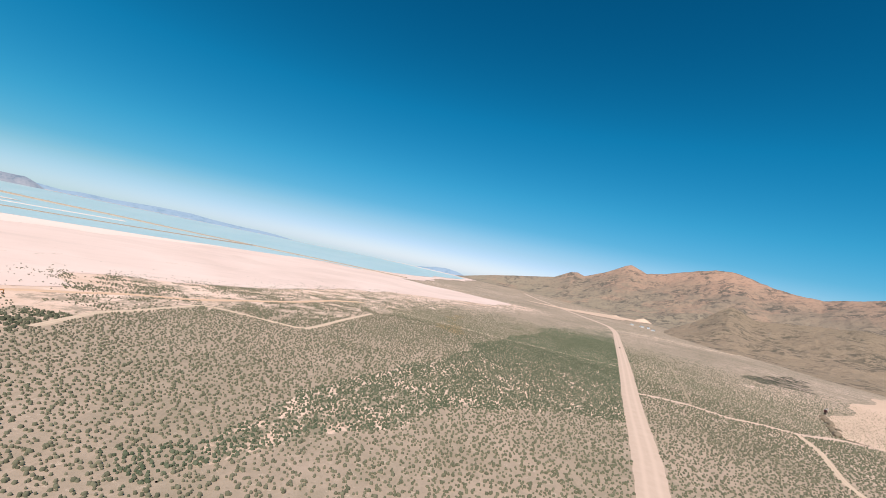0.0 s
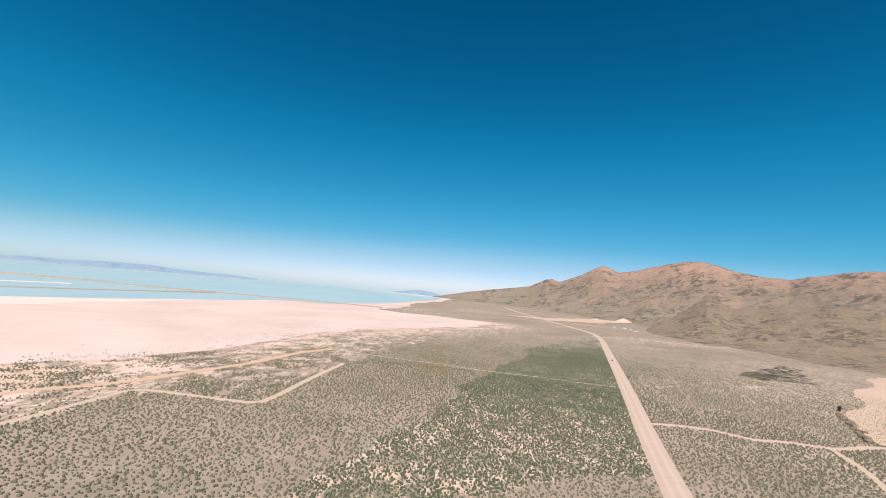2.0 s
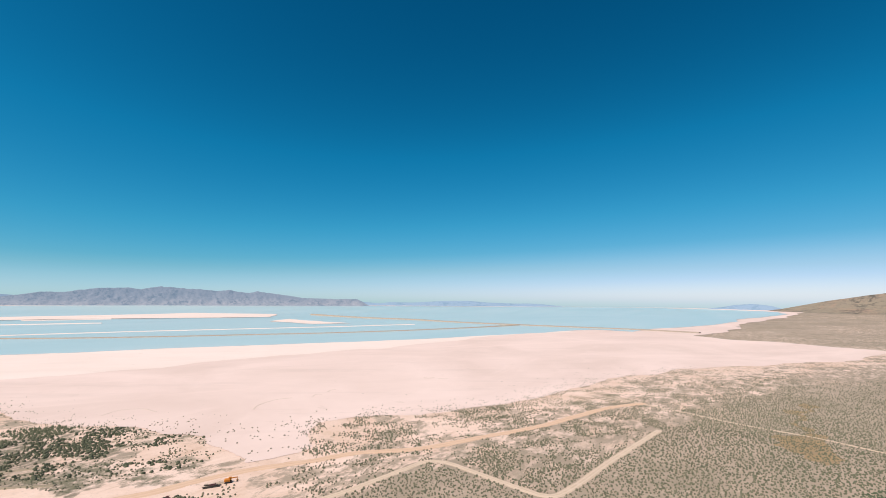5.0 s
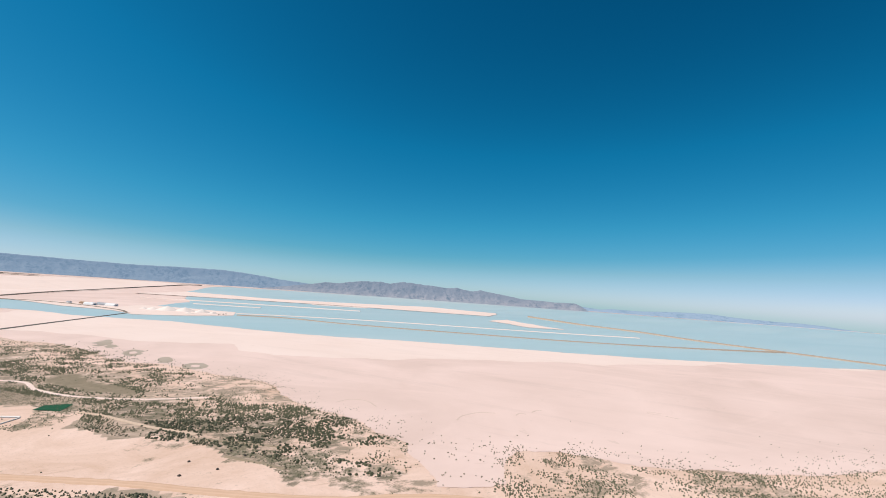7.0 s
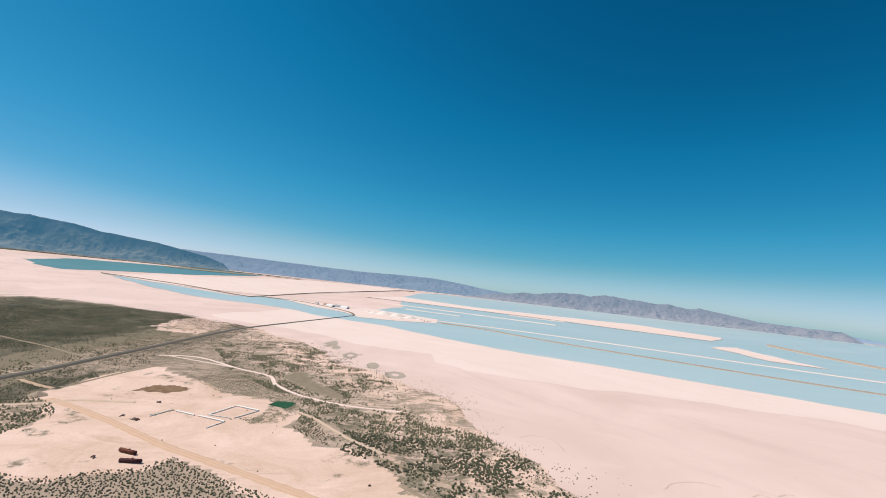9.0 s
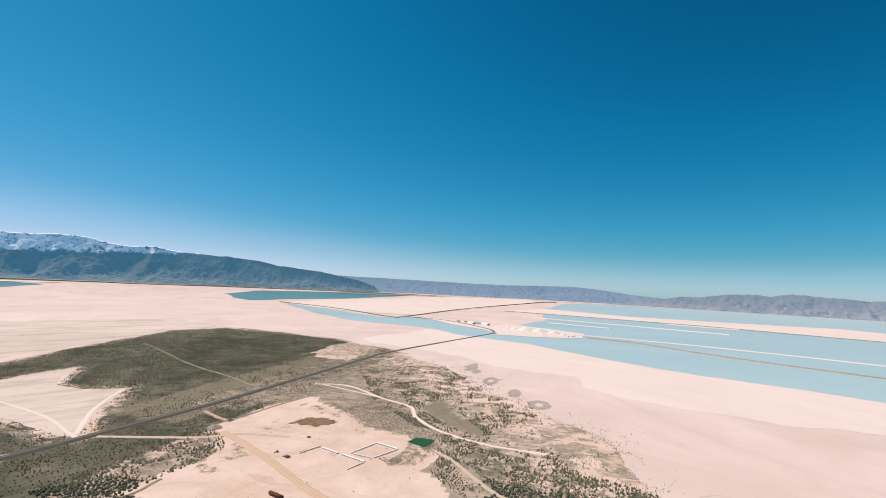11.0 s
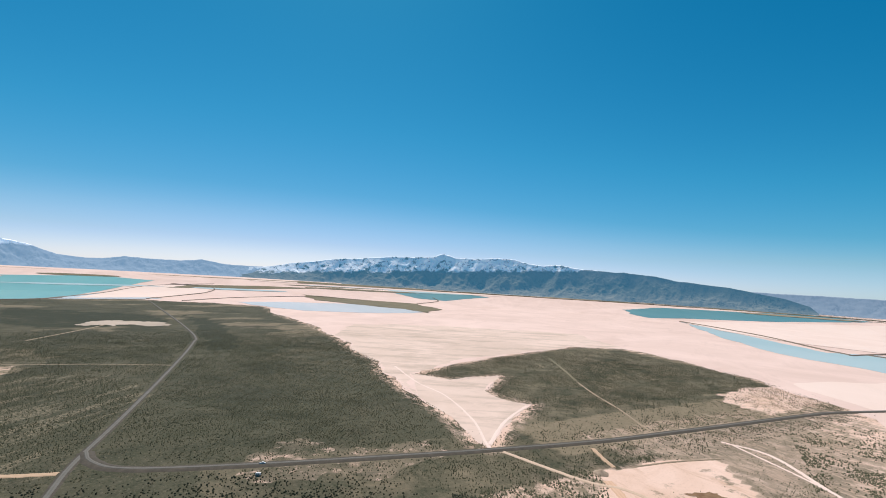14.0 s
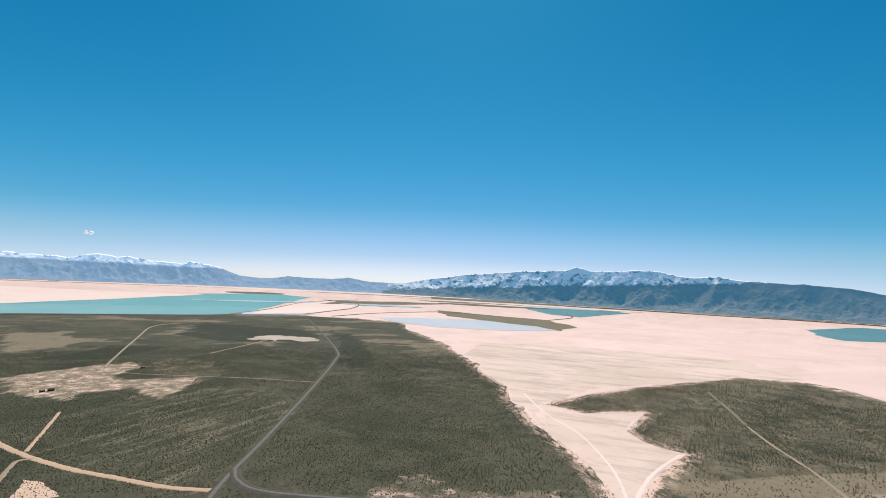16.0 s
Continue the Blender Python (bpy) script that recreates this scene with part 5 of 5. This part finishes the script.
for n, (x, y, r, h) in enumerate(((1180, 2440, 60, 22), (1010, 2400, 40, 9))):
    heap("sand_heap", x, y, r, r * 0.6, h, SAND, "pale spoil heap on the plain", "spoil heap", 30 + n, "spoil heaps")


def barn(x, y, turn, length, width, high, material, label):
    """A round-topped store with framed ends."""
    t = thing("storage_barn", x, y, turn, label, "barn", "salt works barns", float(land(x, y)[2]) + 0.7)
    bm, n = bmesh.new(), 12
    ends = []
    for s in (-0.5, 0.5):
        ends.append([bm.verts.new((s * length, -width / 2 * math.cos(k * math.pi / n), high * math.sin(k * math.pi / n) ** 0.8)) for k in range(n + 1)])
    for k in range(n):
        bm.faces.new((ends[0][k], ends[0][k + 1], ends[1][k + 1], ends[1][k]))
    part("roof", bm, material, t, "", True)
    for s in (-0.5, 0.5):
        bm = bmesh.new()
        row = [bm.verts.new((s * length * 0.985, -width / 2 * math.cos(k * math.pi / n), high * math.sin(k * math.pi / n) ** 0.8)) for k in range(n + 1)]
        bm.faces.new(row)
        part("end_wall", bm, WHITE, t)
        part("door", block(s * length * 0.99, 0, 0, 0.3, width * 0.35, high * 0.55, 0.03), GREY_ROOF, t, "grey sliding door")
    for k in range(6):
        a = (k / 5 - 0.5) * length * 0.96
        part("rib", moved(lathe([(0, 0.25), (0.3, 0.25)], "z", 6), pose(a, 0, high)), GREY_ROOF, t)
    return t


barn(-2006, -156, 50, 40, 18, 10, WHITE, "white round-roofed salt store")
barn(-2012, -122, 50, 40, 18, 10, GREY_ROOF, "grey round-roofed salt store")
barn(-1985, -92, 50, 40, 18, 10, WHITE, "white round-roofed salt store")


def house(x, y, turn, l, w, h, wall_mat, roof_mat, label, category="house", group=""):
    t = thing("shed" if category == "shed" else "house", x, y, turn, label, category, group)
    part("wall", block(0, 0, -0.5, l, w, h + 0.5, 0.05), wall_mat, t)
    bm = bmesh.new()
    e, k = 0.4, w * 0.28
    v = [bm.verts.new(c) for c in ((-l / 2 - e, -w / 2 - e, h - 0.1), (l / 2 + e, -w / 2 - e, h - 0.1), (l / 2 + e, w / 2 + e, h - 0.1), (-l / 2 - e, w / 2 + e, h - 0.1), (-l / 2 - e, 0, h + k), (l / 2 + e, 0, h + k))]
    for f in ((0, 1, 5, 4), (2, 3, 4, 5), (0, 4, 3), (1, 2, 5), (0, 3, 2, 1)):
        bm.faces.new([v[i] for i in f])
    part("roof", bm, roof_mat, t)
    part("door", block(0.1 * l, -w / 2 - 0.03, 0, 1.0, 0.1, 2.05, 0.02), GREY_ROOF, t)
    for s in (-0.3, 0.32):
        pane = part("window", block(s * l, -w / 2 - 0.03, 1.0, 1.3, 0.1, 1.1, 0.02), WHITE, t)
        part("pane", block(s * l, -w / 2 - 0.1, 1.1, 1.1, 0.06, 0.9, 0), GLASS, pane)
    return t


for x, y, a, l in ((835, 1730, 20, 16), (848, 1704, 65, 12), (800, 1740, 10, 10), (818, 1604, 40, 14), (868, 1745, 80, 10)):
    house(x, y, a, l, 8, 3.2, WHITE, GREY_ROOF, "small white ranch building on the plain", "house", "ranch buildings")
house(-2060, -185, 50, 22, 12, 6, TAN_WALL, TAN_WALL, "reddish brown works building", "house", "salt works buildings")
house(-2090, -230, 50, 14, 10, 5, WHITE, GREY_ROOF, "small white works building", "house", "salt works buildings")
house(314, -724, 30, 9, 5, 3, STEEL, STEEL, "dark wooden shed on a bare yard", "shed", "yard sheds")
house(322, -716, 60, 6, 4, 2.5, STEEL, STEEL, "dark wooden shed on a bare yard", "shed", "yard sheds")
house(264, -930, 80, 8, 4, 2.6, STEEL, STEEL, "dark shed beside a dirt track", "shed", "yard sheds")


def wheels(t, xs, half, r=0.38):
    for x in xs:
        for s in (-1, 1):
            w = part("wheel", moved(lathe([(-0.12, r), (0.12, r)], "y", 16), pose(x, half * s, r)), RUBBER, t)
            part("rim", moved(lathe([(-0.13, r * 0.55), (0.13, r * 0.55)], "y", 12), pose(x, half * s, r)), WHITE, w, "pale steel rim")


def pickup(x, y, turn, z, paint, label):
    t = thing("pickup_truck", x, y, turn, label, "truck", "", z)
    part("body", block(0, 0, 0.45, 5.3, 1.9, 0.65, 0.12), paint, t)
    part("hood", block(1.75, 0, 1.05, 1.5, 1.75, 0.18, 0.08), paint, t)
    cab = part("cab", block(0.15, 0, 1.05, 2.0, 1.8, 0.75, 0.12, top=0.82), paint, t)
    part("window_glass", block(0.15, 0, 1.22, 1.92, 1.84, 0.42, 0.02, top=0.88), GLASS, cab, "dark side windows")
    for s in (-1, 1):
        part("bed_side", block(-1.75, s * 0.87, 1.05, 1.75, 0.12, 0.35, 0.03), paint, t)
        part("headlight", block(2.64, s * 0.7, 0.75, 0.08, 0.3, 0.2, 0.02), GREY_ROOF, t)
        part("tail_light", block(-2.64, s * 0.78, 0.75, 0.08, 0.18, 0.3, 0.02), RUST, t)
    part("bumper", block(2.68, 0, 0.42, 0.16, 1.85, 0.22, 0.04), STEEL, t)
    part("bumper", block(-2.68, 0, 0.42, 0.16, 1.85, 0.22, 0.04), STEEL, t)
    wheels(t, (-1.7, 1.7), 0.82)
    return t


pickup(-204, -288, 168, 0.66, WHITE, "white pickup truck standing on the asphalt road")
pickup(318, 719, 68, 0.42, STEEL, "dark pickup truck standing on the gravel road")
caravan = thing("caravan", -198, -265, 150, "small white camping trailer on pale roadside soil", "trailer")
part("body", block(0, 0, 0.5, 4.6, 2.1, 2.0, 0.25), WHITE, caravan)
part("window", block(0.6, -1.06, 1.4, 1.2, 0.06, 0.6, 0.02), GLASS, caravan)
part("door", block(-1.0, -1.07, 0.6, 0.7, 0.06, 1.7, 0.02), GREY_ROOF, caravan)
part("drawbar", block(2.9, 0, 0.45, 1.4, 0.12, 0.12, 0.02), STEEL, caravan)
wheels(caravan, (-0.3,), 0.95)


def digger(x, y, turn, body, label, z=None):
    t = thing("excavator", x, y, turn, label, "excavator", "machines", z)
    for s in (-1, 1):
        part("crawler_track", block(0, s * 1.2, 0, 4.0, 0.6, 0.9, 0.3), RUBBER, t)
    part("housing", block(-0.5, 0, 0.95, 3.2, 2.6, 1.3, 0.15), body, t)
    cab = part("cab", block(1.0, 0.8, 0.95, 1.5, 1.0, 1.9, 0.12), body, t)
    part("window_glass", block(1.05, 0.8, 1.7, 1.56, 1.04, 0.9, 0.02), GLASS, cab)
    part("boom", block(2.6, -0.3, 2.2, 4.6, 0.4, 0.55, 0.05, 0, 0), body, t)
    part("stick", block(4.8, -0.3, 0.5, 0.35, 0.35, 2.4, 0.05), body, t)
    part("bucket", block(4.9, -0.3, 0.1, 1.0, 1.1, 0.8, 0.1, 0, 0, 0.7), STEEL, t)
    return t


digger(-257, 272, 60, PAINT, "small orange excavator on bare dirt")
for x, y, a in ((-1722, 252, 30), (-1712, 238, 100), (-1740, 262, 200)):
    digger(x, y, a, STEEL, "dark digging machine on the salt works yard", float(land(x, y)[2]) + 0.8)

# conveyor at the gravel pit
conv = thing("conveyor", 440, 474, 40, "white belt conveyor at the edge of a gravel pit", "conveyor")
part("belt_frame", block(0, 0, 5.2, 15, 1.0, 0.5, 0.05), WHITE, conv)
part("belt", block(0, 0, 5.75, 14.6, 0.8, 0.08, 0.0), RUBBER, conv)
for a in (-5, -1, 4):
    for s in (-1, 1):
        part("leg", block(a, s * 0.5, -0.3, 0.25, 0.25, 5.6, 0.02), STEEL, conv)
part("hopper", block(-6, 0, 2.6, 2.6, 2.4, 2.7, 0.05), DARK_RUST, conv, "rusted steel hopper")
part("hopper_stand", block(-6, 0, -0.3, 1.6, 1.6, 3.0, 0.05), STEEL, conv)


def boulder(x, y, r, seed, mat, label, group):
    bm = bmesh.new()
    bmesh.ops.create_icosphere(bm, subdivisions=2, radius=1.0)
    for v in bm.verts:
        k = 1 + 0.35 * noise.noise(v.co * 1.6 + Vector((seed, 0, 0)))
        v.co = Vector((v.co.x * r * k * 1.2, v.co.y * r * k, v.co.z * r * k * 0.75 + r * 0.35))
    me = bpy.data.meshes.new("boulder")
    bm.to_mesh(me)
    bm.free()
    me.materials.append(mat)
    ob = new("boulder", me)
    ob.matrix_world = pose(x, y, -0.1, 0, 0, seed * 53)
    return tagged(ob, label, "rock", group)


rng = random.Random(4)
EDGE = smooth([(418, 455), (404, 436), (392, 420), (376, 396), (360, 376), (352, 362)], 4)
for n, (x, y) in enumerate(EDGE):
    boulder(x + rng.uniform(-3, 3), y + rng.uniform(-3, 3), rng.uniform(1.2, 3.2), n, BOULDER, "weathered brown boulder on the pit rim", "pit rim boulders")
for n, (x, y) in enumerate(((-368, 160), (-349, 176), (-346, 155), (-380, 186), (-368, 194))):
    boulder(x, y, 0.9, 50 + n, STEEL, "small dark stone on bare sand", "dark stones")

# a small cloud over the far range
bm = bmesh.new()
for k in range(9):
    q = bmesh.ops.create_icosphere(bm, subdivisions=2, radius=rng.uniform(11, 17))["verts"]
    bmesh.ops.translate(bm, vec=Vector((rng.uniform(-24, 24), rng.uniform(-10, 10), rng.uniform(-4, 6))), verts=q)
for v in bm.verts:
    v.co += v.co.normalized() * 2.5 * noise.fractal(v.co * 0.08, 1, 2, 4)
VAPOUR = Mat("cloud_vapour", 1.0)
VAPOUR.color(VAPOUR.mix(VAPOUR.noise(0.02), (0.86, 0.86, 0.87), (0.92, 0.92, 0.92)))
# even glow added in place of sunlight scattered inside the cloud
VAPOUR.b.inputs["Emission Color"].default_value = (0.8, 0.85, 0.95, 1)
VAPOUR.b.inputs["Emission Strength"].default_value = 0.35
me = bpy.data.meshes.new("cloud")
bm.to_mesh(me)
bm.free()
me.materials.append(VAPOUR.m)
me.polygons.foreach_set("use_smooth", [True] * len(me.polygons))
cloud = new("cloud", me)
_a = radians(207.7)
cloud.matrix_world = pose(-167 - 4700 * math.sin(_a), 138 + 4700 * math.cos(_a), 196 + 0.0713 * 4700, 0, 0, 25)
tagged(cloud, "small white cloud over distant mountains", "cloud", kind="structure")
